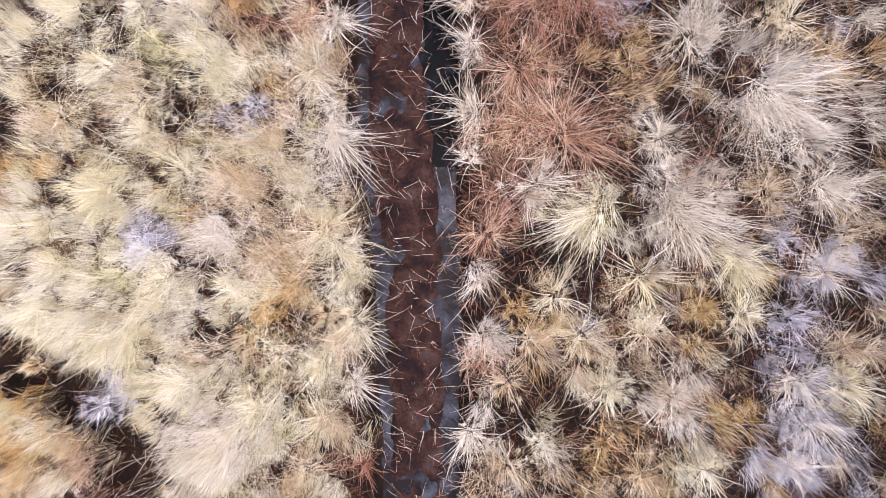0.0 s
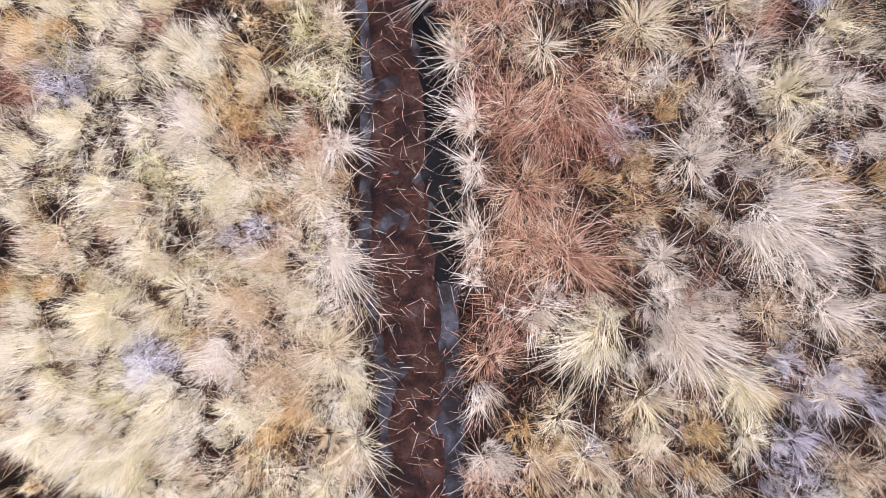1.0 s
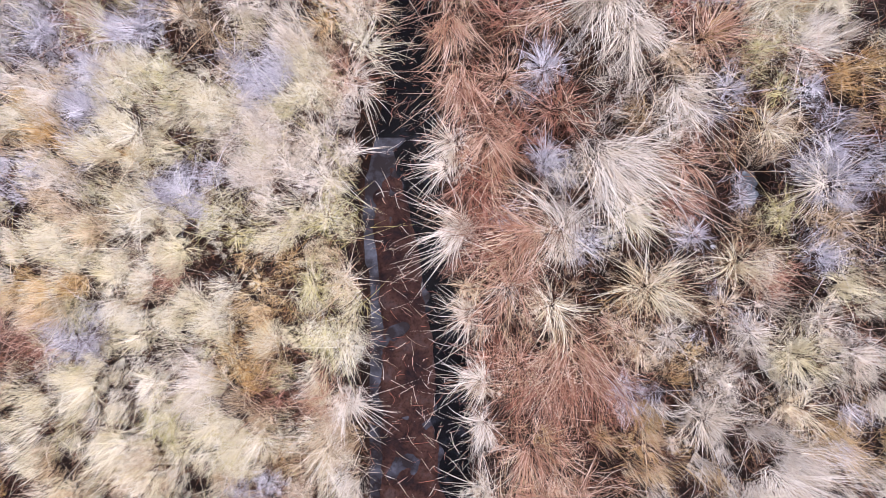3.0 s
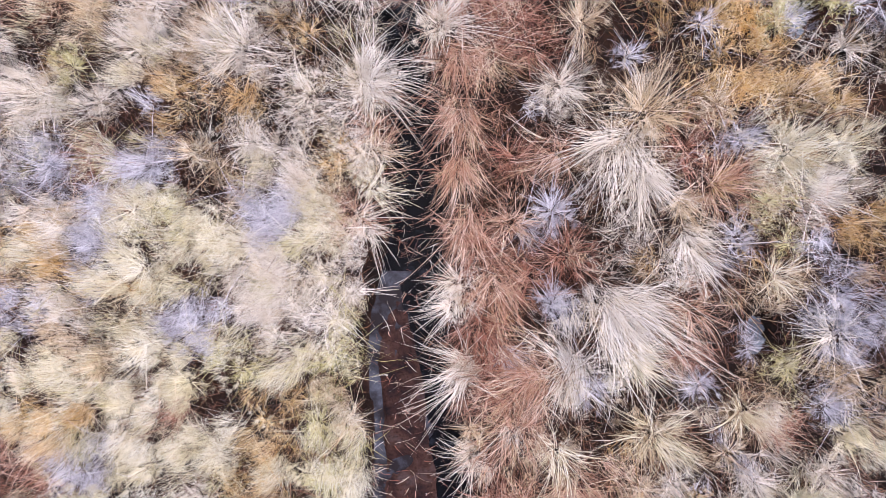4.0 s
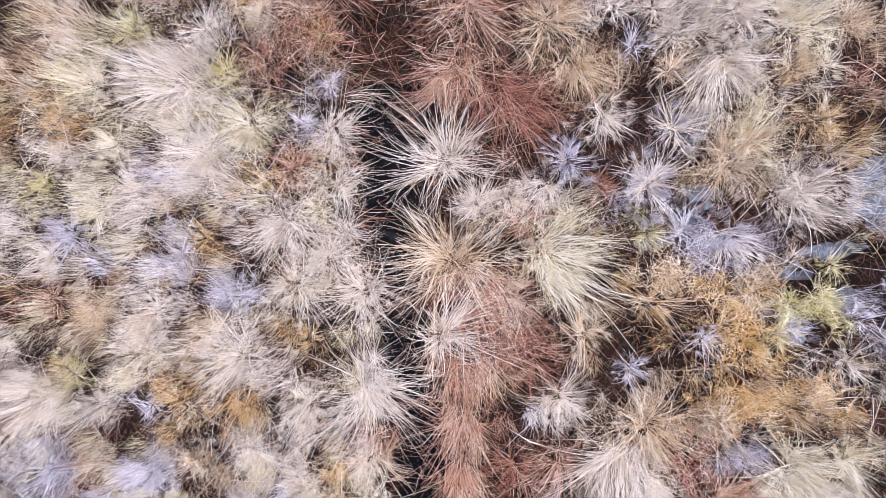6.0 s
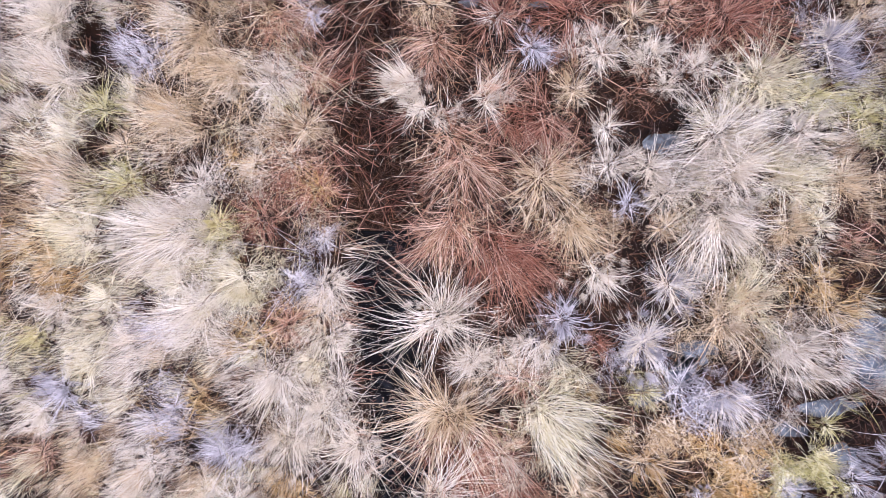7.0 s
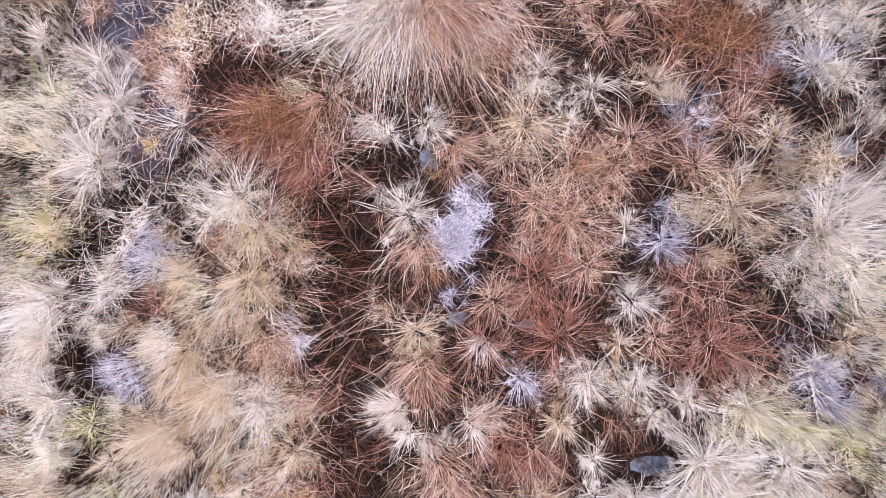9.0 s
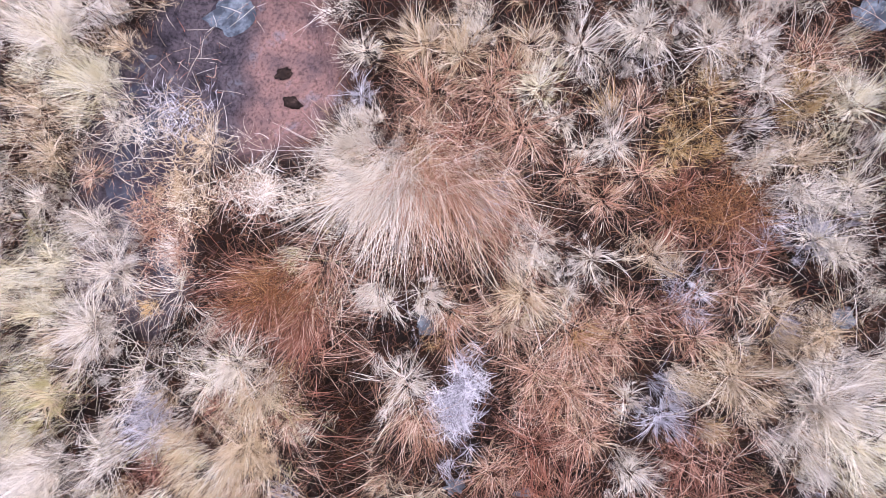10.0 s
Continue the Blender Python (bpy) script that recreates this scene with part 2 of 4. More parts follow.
def land(x, y):
    x, y = np.asarray(x, float), np.asarray(y, float)
    z = -0.23 + 0.10 * (lumps(x, y, 0.55) - 0.5) + 0.05 * (lumps(x + 31, y + 7, 0.19) - 0.5)
    far = smooth((np.maximum(np.abs(x), np.abs(y - 5)) - 12) / 60)
    z = z + far * (lumps(x, y, 40.0) - 0.4) * 1.2
    for a, b, rx, ry in PUDDLES:
        z = z + (-0.31 - z) * smooth((1.35 - np.hypot((x - a) / rx, (y - b) / ry)) / 0.5)
    d = inside_ditch(x, y)
    east = np.interp(y, DITCH_Y, DITCH_E) - x
    bed = -0.47 + 0.085 * smooth((d - 0.02) / 0.10) * smooth((east - np.interp(y, (0.0, 1.0, 3.3), (0.07, 0.16, 0.17))) / 0.08) + 0.05 * rough(x + 3, y + 11, 0.33) + 0.09 * rough(x, y + 3, 0.13)
    bed = bed - 0.10 * smooth((y - 2.9) / 0.8) - 0.16 * smooth((y - 6.2) / 0.5)
    z = z + (bed - z) * smooth(d / 0.05 + 0.55)
    g = near_line(x, y, GULLY) + 0.10 * (lumps(x, y + 40, 0.25) - 0.5)
    z = z + (-0.50 - z) * smooth((0.26 - g) / 0.14)
    s = near_line(x, y, SIDE_CHANNEL) + 0.10 * (lumps(x, y + 20, 0.2) - 0.5)
    z = z + (-0.44 - z) * smooth((0.20 - s) / 0.14)
    f = near_line(x, y, WET_FLAT) + 0.16 * rough(x, y + 9, 0.3)
    z = z + (-0.385 + 0.05 * rough(x, y, 0.2) - z) * smooth((0.36 - f) / 0.12)
    p = np.hypot((x - POOL[0]) / POOL[2], (y - POOL[1]) / POOL[3]) + 0.35 * (lumps(x + 5, y, 0.3) - 0.5)
    shallow = -0.345 + 0.04 * smooth((x - POOL[0] + 0.25) / 0.4) + 0.022 * rough(x + 50, y, 0.45)
    shallow = shallow - 0.05 * smooth(1.4 - np.hypot((x - SKY_SHEEN[0]) / 0.24, (y - SKY_SHEEN[1]) / 0.17))
    return z + (shallow - z) * smooth((1.0 - p) / 0.22)


def ground():
    fine_x, fine_y = np.arange(-3.6, 3.61, 0.042), np.arange(-2.6, 12.3, 0.042)
    grow = np.cumsum(0.06 * 1.32 ** np.arange(31))
    xs = np.concatenate([fine_x[0] - grow[::-1], fine_x, fine_x[-1] + grow])
    ys = np.concatenate([fine_y[0] - grow[::-1], fine_y, fine_y[-1] + grow])
    gx, gy = np.meshgrid(xs, ys)
    z = land(gx, gy)
    nx = len(xs)
    verts = np.stack([gx.ravel(), gy.ravel(), z.ravel()], 1)
    i, j = np.meshgrid(np.arange(nx - 1), np.arange(len(ys) - 1))
    a = (j * nx + i).ravel()
    faces = np.stack([a, a + 1, a + nx + 1, a + nx], 1)
    me = bpy.data.meshes.new("ground")
    me.vertices.add(len(verts)), me.loops.add(faces.size), me.polygons.add(len(faces))
    me.vertices.foreach_set("co", verts.ravel())
    me.loops.foreach_set("vertex_index", faces.ravel())
    me.polygons.foreach_set("loop_start", np.arange(0, faces.size, 4))
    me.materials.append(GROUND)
    vx, vy = verts[:, 0], verts[:, 1]
    silt = np.hypot((vx - POOL[0]) / POOL[2], (vy - POOL[1]) / POOL[3]) + 0.3 * rough(vx, vy, 0.3)
    flat = near_line(vx, vy, WET_FLAT) + 0.2 * rough(vx, vy + 3, 0.3)
    masks = {
        "ditch": smooth(inside_ditch(vx, vy) / 0.05) * smooth((5.8 - vy) / 0.6),
        "pool": np.maximum(smooth((1.2 - silt) / 0.3), smooth((0.45 - flat) / 0.15)),
        "pink": smooth((vx + 1.62 + 0.5 * rough(vx + 2, vy, 0.35)) / 0.30) * smooth((vy - 10.0) / 0.25),
        "moor": smooth((np.maximum(np.abs(vx) - 3.3, np.abs(vy - 4.8) - 7.1)) / 0.4),
    }
    for key, value in masks.items():
        me.attributes.new(key, "FLOAT", "POINT").data.foreach_set("value", value.astype(np.float32))
    me.polygons.foreach_set("use_smooth", np.ones(len(faces), bool))
    me.update(calc_edges=True)
    return tagged(new("ground", me), "dark brown peat ground, darkened with painted shade, cut by a narrow ditch", "ground", kind="structure")


def water_sheet(name, outline, z, material, label):
    """A thin level sheet that the banks cut off: still water, and the undercut's painted shade."""
    bm = bmesh.new()
    top = bm.faces.new([bm.verts.new((x, y, z)) for x, y in outline])
    bmesh.ops.recalc_face_normals(bm, faces=[top])
    if top.normal.z < 0:
        top.normal_flip()
    me = bpy.data.meshes.new(name)
    bm.to_mesh(me)
    me.materials.append(material)
    return tagged(new(name, me), label, "water", kind="structure")


def ring(x, y, rx, ry, turn=0.0, n=28, rough=0.35):
    """A rounded uneven outline."""
    out = []
    for k in range(n):
        a = 2 * math.pi * k / n
        s = 1 + rough * (float(lumps(np.array(x * 7 + math.cos(a) * 1.5), np.array(y * 7 + math.sin(a) * 1.5), 0.6)) - 0.5) * 2
        u, v = rx * s * math.cos(a), ry * s * math.sin(a)
        out.append((x + u * math.cos(turn) - v * math.sin(turn), y + u * math.sin(turn) + v * math.cos(turn)))
    return out


ground()


def ditch_run(y0, y1):
    """Outline of the ditch between two places along it."""
    run = np.linspace(y0, y1, 90)
    edge = lambda e, d: [(float(np.interp(y, DITCH_Y, e)) + d, float(y)) for y in run]
    return edge(DITCH_W, -0.12) + edge(DITCH_E, 0.12)[::-1]


water_sheet("ditch_water", ditch_run(-3.0, 3.2), -0.405, DITCH_WATER, "shallow brown peaty water with a painted blue-grey sky sheen in the ditch")
# Black strip along the east bank: the undercut's shade put into its colour.
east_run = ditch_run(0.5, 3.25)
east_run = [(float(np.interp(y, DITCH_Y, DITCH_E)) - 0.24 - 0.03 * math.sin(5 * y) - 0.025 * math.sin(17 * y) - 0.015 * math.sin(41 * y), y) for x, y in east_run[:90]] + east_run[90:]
water_sheet("undercut_shade", east_run, -0.402, DEEP_WATER_AND_SHADE, "black sheet at water level painting the shade under the overhanging east bank")
water_sheet("deep_water", ditch_run(3.2, 6.5), -0.407, DEEP_WATER_AND_SHADE, "dark still water in the deep ditch between overhanging grass")
water_sheet("pool_water", ring(POOL[0] - 0.25, POOL[1] - 0.2, POOL[2] * 1.75, POOL[3] * 1.9, 0, 36, 0.1), -0.368, POOL_WATER, "shallow violet-brown bog pool water over red mud")
# Pale blue patch: sky reflected on the pool, put into the colour.
water_sheet("pool_sky_sheen", ring(SKY_SHEEN[0], SKY_SHEEN[1], 0.24, 0.17, 0.3, 28, 0.4), -0.352, PUDDLE_WATER, "pale blue sky sheen painted on the bog pool")

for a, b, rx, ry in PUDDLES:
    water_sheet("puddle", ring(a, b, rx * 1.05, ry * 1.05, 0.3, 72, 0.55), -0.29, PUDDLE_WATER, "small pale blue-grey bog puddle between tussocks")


# ---- blades ----
def strands(base, heading, length, rise, bend, width, curl, steps, tone=None):
    """Tapered ribbons that leave their bases at the angle rise and arch over by bend. Returns vertices, loops, loop counts and each vertex's tone."""
    n = len(base)
    p, pts = base.copy(), [base]
    for k in range(steps):
        e = rise - bend * (k + 0.5) / steps
        a = heading + curl * (k + 0.5) / steps
        p = p + (length / steps)[:, None] * np.stack([np.cos(e) * np.cos(a), np.cos(e) * np.sin(a), np.sin(e)], 1)
        pts.append(p)
    pts = np.stack(pts, 1)
    low = land(pts[:, 1:, 0], pts[:, 1:, 1]) + 0.006
    pts[:, 1:, 2] = np.maximum(pts[:, 1:, 2], low + rng.random(low.shape) * 0.012)
    side = np.stack([-np.sin(heading), np.cos(heading), rng.normal(0, 0.35, n)], 1)
    taper = 0.5 * width[:, None] * (1 - 0.75 * (np.arange(steps) / steps) ** 1.5)
    off = side[:, None, :] * taper[:, :, None]
    verts = np.concatenate([pts[:, :-1] - off, pts[:, :-1] + off, pts[:, -1:]], 1)
    per = 2 * steps + 1
    k = np.arange(steps - 1)
    quads = np.stack([k, k + 1, steps + k + 1, steps + k], 1).ravel()
    loops = np.concatenate([quads, [steps - 1, 2 * steps, 2 * steps - 1]])
    counts = np.array([4] * (steps - 1) + [3])
    all_loops = (np.arange(n)[:, None] * per + loops[None]).ravel()
    tone = rng.random(n) if tone is None else tone
    return verts.reshape(-1, 3), all_loops, np.tile(counts, n), np.repeat(tone, per)


def blade_mesh(name, lots):
    """One mesh from several lots of strands, each lot with its own material."""
    verts, loops, counts, tones, slots, start = [], [], [], [], [], 0
    materials = []
    for (v, l, c, t), material in lots:
        if material not in materials:
            materials.append(material)
        verts.append(v), loops.append(l + start), counts.append(c), tones.append(t), slots.append(np.full(len(c), materials.index(material)))
        start += len(v)
    verts, loops, counts = np.concatenate(verts), np.concatenate(loops), np.concatenate(counts)
    me = bpy.data.meshes.new(name)
    me.vertices.add(len(verts)), me.loops.add(len(loops)), me.polygons.add(len(counts))
    me.vertices.foreach_set("co", verts.astype(np.float32).ravel())
    me.loops.foreach_set("vertex_index", loops.astype(np.int32))
    me.polygons.foreach_set("loop_start", np.concatenate([[0], np.cumsum(counts)[:-1]]).astype(np.int32))
    me.attributes.new("tone", "FLOAT", "POINT").data.foreach_set("value", np.concatenate(tones).astype(np.float32))
    for material in materials:
        me.materials.append(material)
    me.polygons.foreach_set("material_index", np.concatenate(slots).astype(np.int32))
    me.update(calc_edges=True)
    return me


def tuft_strands(x, y, z, r, lean, n, spread, reach, rise, bend, width, steps, locks, loosely=0.2, fan=0.11, curl=0.95):
    """Strands from one crown, drawn together in locks; lean sweeps them to one side and makes that side longer."""
    la = rng.random(locks) * 2 * math.pi
    loose = 1 - 0.55 * min(1.0, math.hypot(*lean))
    out = la + rng.normal(0, 0.4, locks)
    vx, vy = loose * np.cos(out) + 1.1 * lean[0], loose * np.sin(out) + 1.1 * lean[1]
    lock_head, lock_pull = np.arctan2(vy, vx), np.clip(0.6 + 0.4 * np.hypot(vx, vy), 0.6, 1.25) * rng.uniform(0.4, 1.3, locks)
    lock_rise, lock_curl, lock_tone = rng.uniform(*rise, locks), rng.normal(0, curl, locks), rng.random(locks)
    ld = spread * r * np.sqrt(rng.random(locks)) * (1 + 0.45 * np.cos(2 * la + 6.28 * rng.random()))
    own = rng.integers(0, locks, n)
    stray = rng.random(n) < loosely
    head = lock_head[own] + rng.normal(0, fan, n) + np.where(stray, rng.normal(0, 1.3, n), 0)
    bx = x + ld[own] * np.cos(la[own]) + rng.normal(0, 0.045 * r, n)
    by = y + ld[own] * np.sin(la[own]) + rng.normal(0, 0.045 * r, n)
    length = r * rng.uniform(*reach, n) * lock_pull[own]
    base = np.stack([bx, by, np.full(n, z) - 0.02], 1)
    lift = np.clip(lock_rise[own] + rng.normal(0, 9, n), 8, 89)
    return strands(base, head, length, np.radians(lift), np.radians(rng.uniform(*bend, n)), rng.uniform(*width, n), lock_curl[own] + rng.normal(0, 0.25, n), steps, lock_tone[own])


LABELS = {
    "pale": ("bleached cream-white grass tussock with long arching blades", "pale tussocks"),
    "cream": ("creamy yellow-white grass tussock with flattened dry blades", "cream tussocks"),
    "tan": ("brownish pink matted dry grass tussock", "tan tussocks"),
    "straw": ("straw-coloured dry grass tussock among matted grass", "straw tussocks"),
    "green": ("yellow-green grass tussock with dry straw tips", "green tussocks"),
    "russet": ("russet-brown tangled dead grass tussock", "russet tussocks"),
    "ochre": ("low ochre-yellow tuft of mossy grass", "ochre tufts"),
    "lilac": ("grey-lilac tuft of fine blades", "lilac tufts"),
}
SECOND = {"pale": "straw", "cream": "green", "straw": "cream", "tan": "straw", "green": "cream", "russet": "tan", "ochre": "straw", "lilac": "pale"}
TUFTS = []
SMALL = {}
SMALL_R = 0.25


def tussock(kind, x, y, r, lx=0.0, ly=0.0, thin=1.0):
    """A grass tussock on the ground: dense crown, skirt of long outer blades, brown thatch round the foot darkened with
    painted shade, and for some a green heart. Little tufts are gathered for the sward.
    """
    lean = (lx, ly)
    if float(inside_ditch(x, y)) > -0.05 and r < 0.6:
        w, b = float(np.interp(y, DITCH_Y, DITCH_W)), float(np.interp(y, DITCH_Y, DITCH_E))
        x = w - 0.11 if x - w < b - x else b + 0.08
    near = max(float(inside_ditch(x + lx * r * 0.6, y + ly * r * 0.6)) + 0.12, float(inside_ditch(x + 0.55 * r, y)), float(inside_ditch(x - 0.55 * r, y)))
    bank = 0.56 if near > 0 else 0.84
    z = max(float(land(x, y)), -0.28)
    TUFTS.append((kind, x, y, r))
    n = int((250 * (r / 0.34) ** 1.5 + 45) * thin)
    matted, fine = kind in ("tan", "russet"), (0.0015, 0.0030)
    locks = int(9 + 30 * r)
    combed = -0.3 < x < 1.6 and 2.2 < y < 8.0  # loose long blades over bare dark peat
    if matted:
        crown = tuft_strands(x, y, z, r * bank, lean, int(n * (0.7 if combed else 1.0)), 0.62, (0.5, 1.15), (12, 60), (0, 55), (0.0015, 0.0030), 3, locks * 2, 0.35, 0.22, 0.8)
        other = tuft_strands(x, y, z + 0.03, r * bank, lean, n // 3, 0.7, (0.5, 1.3), (15, 55), (5, 55), (0.0016, 0.0034), 3, locks * 2, 0.45, 0.20, 0.6)
        down = tuft_strands(x, y, z + 0.02, r * bank, lean, n // 2, 0.6, (0.25, 0.6), (40, 85), (0, 20), (0.0016, 0.0030), 1, locks)
    else:
        short = 0.75 if kind == "ochre" else 1.0
        fluffy = int(n * (3.6 if kind in ("pale", "cream", "lilac") else 2.6) * (0.55 if combed and r > 0.27 else 1.0))
        down = tuft_strands(x, y, z + 0.03, r * bank * short, lean, fluffy, 0.80, (0.30, 0.66), (58, 89), (0, 15), (0.0015, 0.0028), 1, int(locks * 1.4), 0.25, 0.65)
        crown = tuft_strands(x, y, z, r * bank * short, lean, int(n * 0.6), 0.45, (0.5, 0.95), (38, 80), (5, 60), fine, 3, locks * 2, 0.25, 0.20, 0.7)
        other = tuft_strands(x, y, z, r * bank, lean, int(n * 0.3), 0.75, (0.32, 0.8), (42, 86), (5, 70), fine, 2, locks)
    m = int(n * (0.18 if kind == "ochre" else 0.32 if matted else 0.44) * (1.0 if bank < 0.7 else 0.84) * (1.35 if combed else 1.0) / thin ** 0.6)
    skirt = tuft_strands(x, y, z + 0.05, r * ((1.15 if y < 6.3 else 0.8) if bank < 0.7 else 0.75 if x < -0.9 and y < 3.8 else 1.0), lean, m, 0.24, (0.75, 1.3), (22, 62), (8, 60), (0.0017, 0.0036), 4, int(locks * 1.5), 0.25, 0.14, 0.5)
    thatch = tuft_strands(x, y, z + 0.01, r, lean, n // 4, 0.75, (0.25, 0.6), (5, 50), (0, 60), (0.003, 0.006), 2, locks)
    west = x < -0.6 and y < 4.2
    tips = DOWN["cream" if west and kind in ("ochre", "straw", "green", "tan") else kind]
    crown_lots = [(crown, GRASS[kind]), (down, tips), (other, GRASS[SECOND[kind]])]
    if r < SMALL_R:
        SMALL.setdefault(kind, []).extend(crown_lots + [(skirt, DOWN[kind])])
        return None
    label, group = LABELS[kind]
    ob = tagged(new("grass_tussock"), label, "grass tussock", group)
    ob.location = (x, y, z)

    def lot(name, pieces, text="", kind_of=""):
        moved = [((v - np.array([x, y, z]), l, c, t), material) for (v, l, c, t), material in pieces]
        part = tagged(new(name, blade_mesh(name, moved)), text, kind=kind_of)
        part.parent = ob

    outer = {"straw": "cream", "lilac": "pale", "ochre": "straw", "green": "straw"}.get(kind, kind)
    outer = "straw" if kind == "straw" and y > 3.8 else outer
    lot("crown", crown_lots)
    lot("skirt", [(skirt, DOWN[outer])], "long arching outer blades")
    lot("thatch", [(thatch, SHADED_THATCH)], "old brown thatch round the foot, darkened with painted shade", "stuff")
    if kind == "green":
        heart = tuft_strands(x, y, z + 0.01, r, lean, n // 5, 0.25, (0.3, 0.6), (45, 88), (20, 60), fine, 3, locks)
        lot("heart", [(heart, GREEN_HEART)], "fresh olive green blades")
    return ob


# ---- the tussocks, from south to north ----
tussock("straw", -0.14, -1.78, 0.18)
tussock("tan", -2.45, -1.62, 0.17)
tussock("straw", -0.90, -1.55, 0.22)
tussock("straw", 1.31, -1.52, 0.22)
tussock("russet", -0.53, -1.52, 0.14)
tussock("cream", -1.47, -1.52, 0.36, -0.6, -0.6)
tussock("straw", 0.43, -1.50, 0.22)
tussock("cream", 1.70, -1.48, 0.22)
tussock("lilac", 2.29, -1.46, 0.25, 0, -0.3)
tussock("pale", -1.49, -1.38, 0.47, -0.5, -0.5)
tussock("ochre", -2.65, -1.34, 0.31)
tussock("cream", 0.64, -1.33, 0.16)
tussock("ochre", 1.06, -1.32, 0.22)
tussock("pale", 0.18, -1.30, 0.22, -0.1, -0.5)
tussock("straw", -0.80, -1.22, 0.25)
tussock("lilac", 2.44, -1.21, 0.29, 0, -0.6)
tussock("lilac", -2.35, -1.18, 0.20)
tussock("cream", -1.24, -1.16, 0.33, -0.2, -0.4)
tussock("ochre", 1.90, -1.15, 0.18)
tussock("pale", 1.51, -1.02, 0.22)
tussock("cream", -1.75, -0.99, 0.36, -0.6, -0.2)
tussock("pale", -0.47, -0.96, 0.22, 0.6, -0)
tussock("cream", 1.09, -0.96, 0.22)
tussock("straw", 0.42, -0.93, 0.20)
tussock("cream", 2.63, -0.92, 0.31, 0.2, -0.3)
tussock("ochre", -2.81, -0.90, 0.18)
tussock("lilac", 2.34, -0.89, 0.33, 0.2, -0.3)
tussock("cream", -0.80, -0.86, 0.22, 0.1, -0.2)
tussock("tan", 0.24, -0.80, 0.22)
tussock("straw", -1.09, -0.79, 0.20)
tussock("straw", -0.66, -0.71, 0.24, 0.2, -0.1)
tussock("pale", 0.25, -0.67, 0.16, -0.2, -0.1)
tussock("straw", 0.56, -0.66, 0.18)
tussock("cream", -2.14, -0.65, 0.40, -0.3, -0.9)
tussock("straw", 2.61, -0.64, 0.18)
tussock("cream", -2.31, -0.63, 0.36, -0.1, -0.8)
tussock("straw", 0.91, -0.62, 0.25)
tussock("ochre", 0.70, -0.61, 0.22)
tussock("straw", 1.33, -0.60, 0.22)
tussock("cream", -2.51, -0.58, 0.33, -0.3, -0.8)
tussock("cream", -0.49, -0.54, 0.25, 0.3, -0.2)
tussock("cream", -2.72, -0.53, 0.29, -0.2, -0.7)
tussock("ochre", -1.19, -0.52, 0.16)
tussock("straw", -0.79, -0.51, 0.18)
tussock("cream", 1.33, -0.50, 0.18)
tussock("lilac", 2.26, -0.48, 0.22, 0, -0.4)
tussock("cream", 1.95, -0.46, 0.22)
tussock("ochre", 0.49, -0.45, 0.22)
tussock("ochre", 1.68, -0.43, 0.22)
tussock("straw", 0.73, -0.37, 0.25)
tussock("cream", -1.41, -0.34, 0.22)
tussock("cream", -1.84, -0.28, 0.25, -0.3, -0.3)
tussock("pale", 0.21, -0.28, 0.14, -0.3, -0.1)
tussock("green", -2.15, -0.27, 0.22, -0.3, -0.3)
tussock("cream", -2.65, -0.22, 0.25, -0.4, -0.3)
tussock("straw", 1.29, -0.22, 0.29)
tussock("lilac", 2.46, -0.17, 0.26, 0, -0, 2)
tussock("straw", -1.20, -0.14, 0.22, 0, -0.2)
tussock("cream", 1.91, -0.10, 0.33, 0, -0.6)
tussock("cream", -0.52, -0.06, 0.24, 0.7, -0)
tussock("lilac", -1.99, 0.01, 0.16)
tussock("pale", -1.52, 0.01, 0.25, -0.2, -0.2)
tussock("straw", -0.80, 0.03, 0.33, 0.1, -0.3)
tussock("lilac", 2.18, 0.04, 0.18)
tussock("tan", 0.27, 0.04, 0.25)
tussock("cream", -2.76, 0.07, 0.25, -0.4, -0.2)
tussock("straw", 2.59, 0.08, 0.18)
tussock("pale", 1.53, 0.17, 0.43, 0.4, -0.5)
tussock("cream", 0.99, 0.20, 0.45, -0.5, -0.5)
tussock("cream", -0.98, 0.27, 0.18)
tussock("cream", -2.28, 0.29, 0.34, -0.5, -0.6)
tussock("straw", -1.34, 0.30, 0.22)
tussock("russet", 0.38, 0.33, 0.29)
tussock("pale", 1.77, 0.35, 0.18)
tussock("straw", 2.07, 0.35, 0.22)
tussock("pale", 2.45, 0.36, 0.29, 0.5, -0.3)
tussock("pale", 0.60, 0.37, 0.29, 0.1, -0.3)
tussock("cream", -1.77, 0.44, 0.25, -0.3, -0.2)
tussock("ochre", -2.65, 0.47, 0.18)
tussock("pale", 1.44, 0.48, 0.18)
tussock("pale", 0.15, 0.54, 0.16, -0.4, -0)
tussock("straw", -1.12, 0.59, 0.22)
tussock("pale", 2.34, 0.67, 0.29, 0.3, -0.5)
tussock("pale", -0.61, 0.69, 0.34, 0.7, -0.6)
tussock("cream", -2.03, 0.69, 0.25, -0.5, -0.2)
tussock("pale", 1.38, 0.69, 0.22)
tussock("russet", -1.16, 0.70, 0.11)
tussock("tan", 0.27, 0.72, 0.25)
tussock("tan", 0.76, 0.72, 0.47, 0, -0.3)
tussock("tan", 0.51, 0.79, 0.29, -0.1, -0.3)
tussock("straw", -2.58, 0.79, 0.18)
tussock("pale", 0.08, 0.85, 0.25, -0.6, -0.1)
tussock("lilac", -1.27, 0.88, 0.16)
tussock("straw", -2.07, 0.88, 0.25, -0.5, -0.2)
tussock("pale", 2.06, 0.98, 0.54, 0.45, -0.5)
tussock("straw", -0.89, 1.09, 0.31, 0, -0.4)
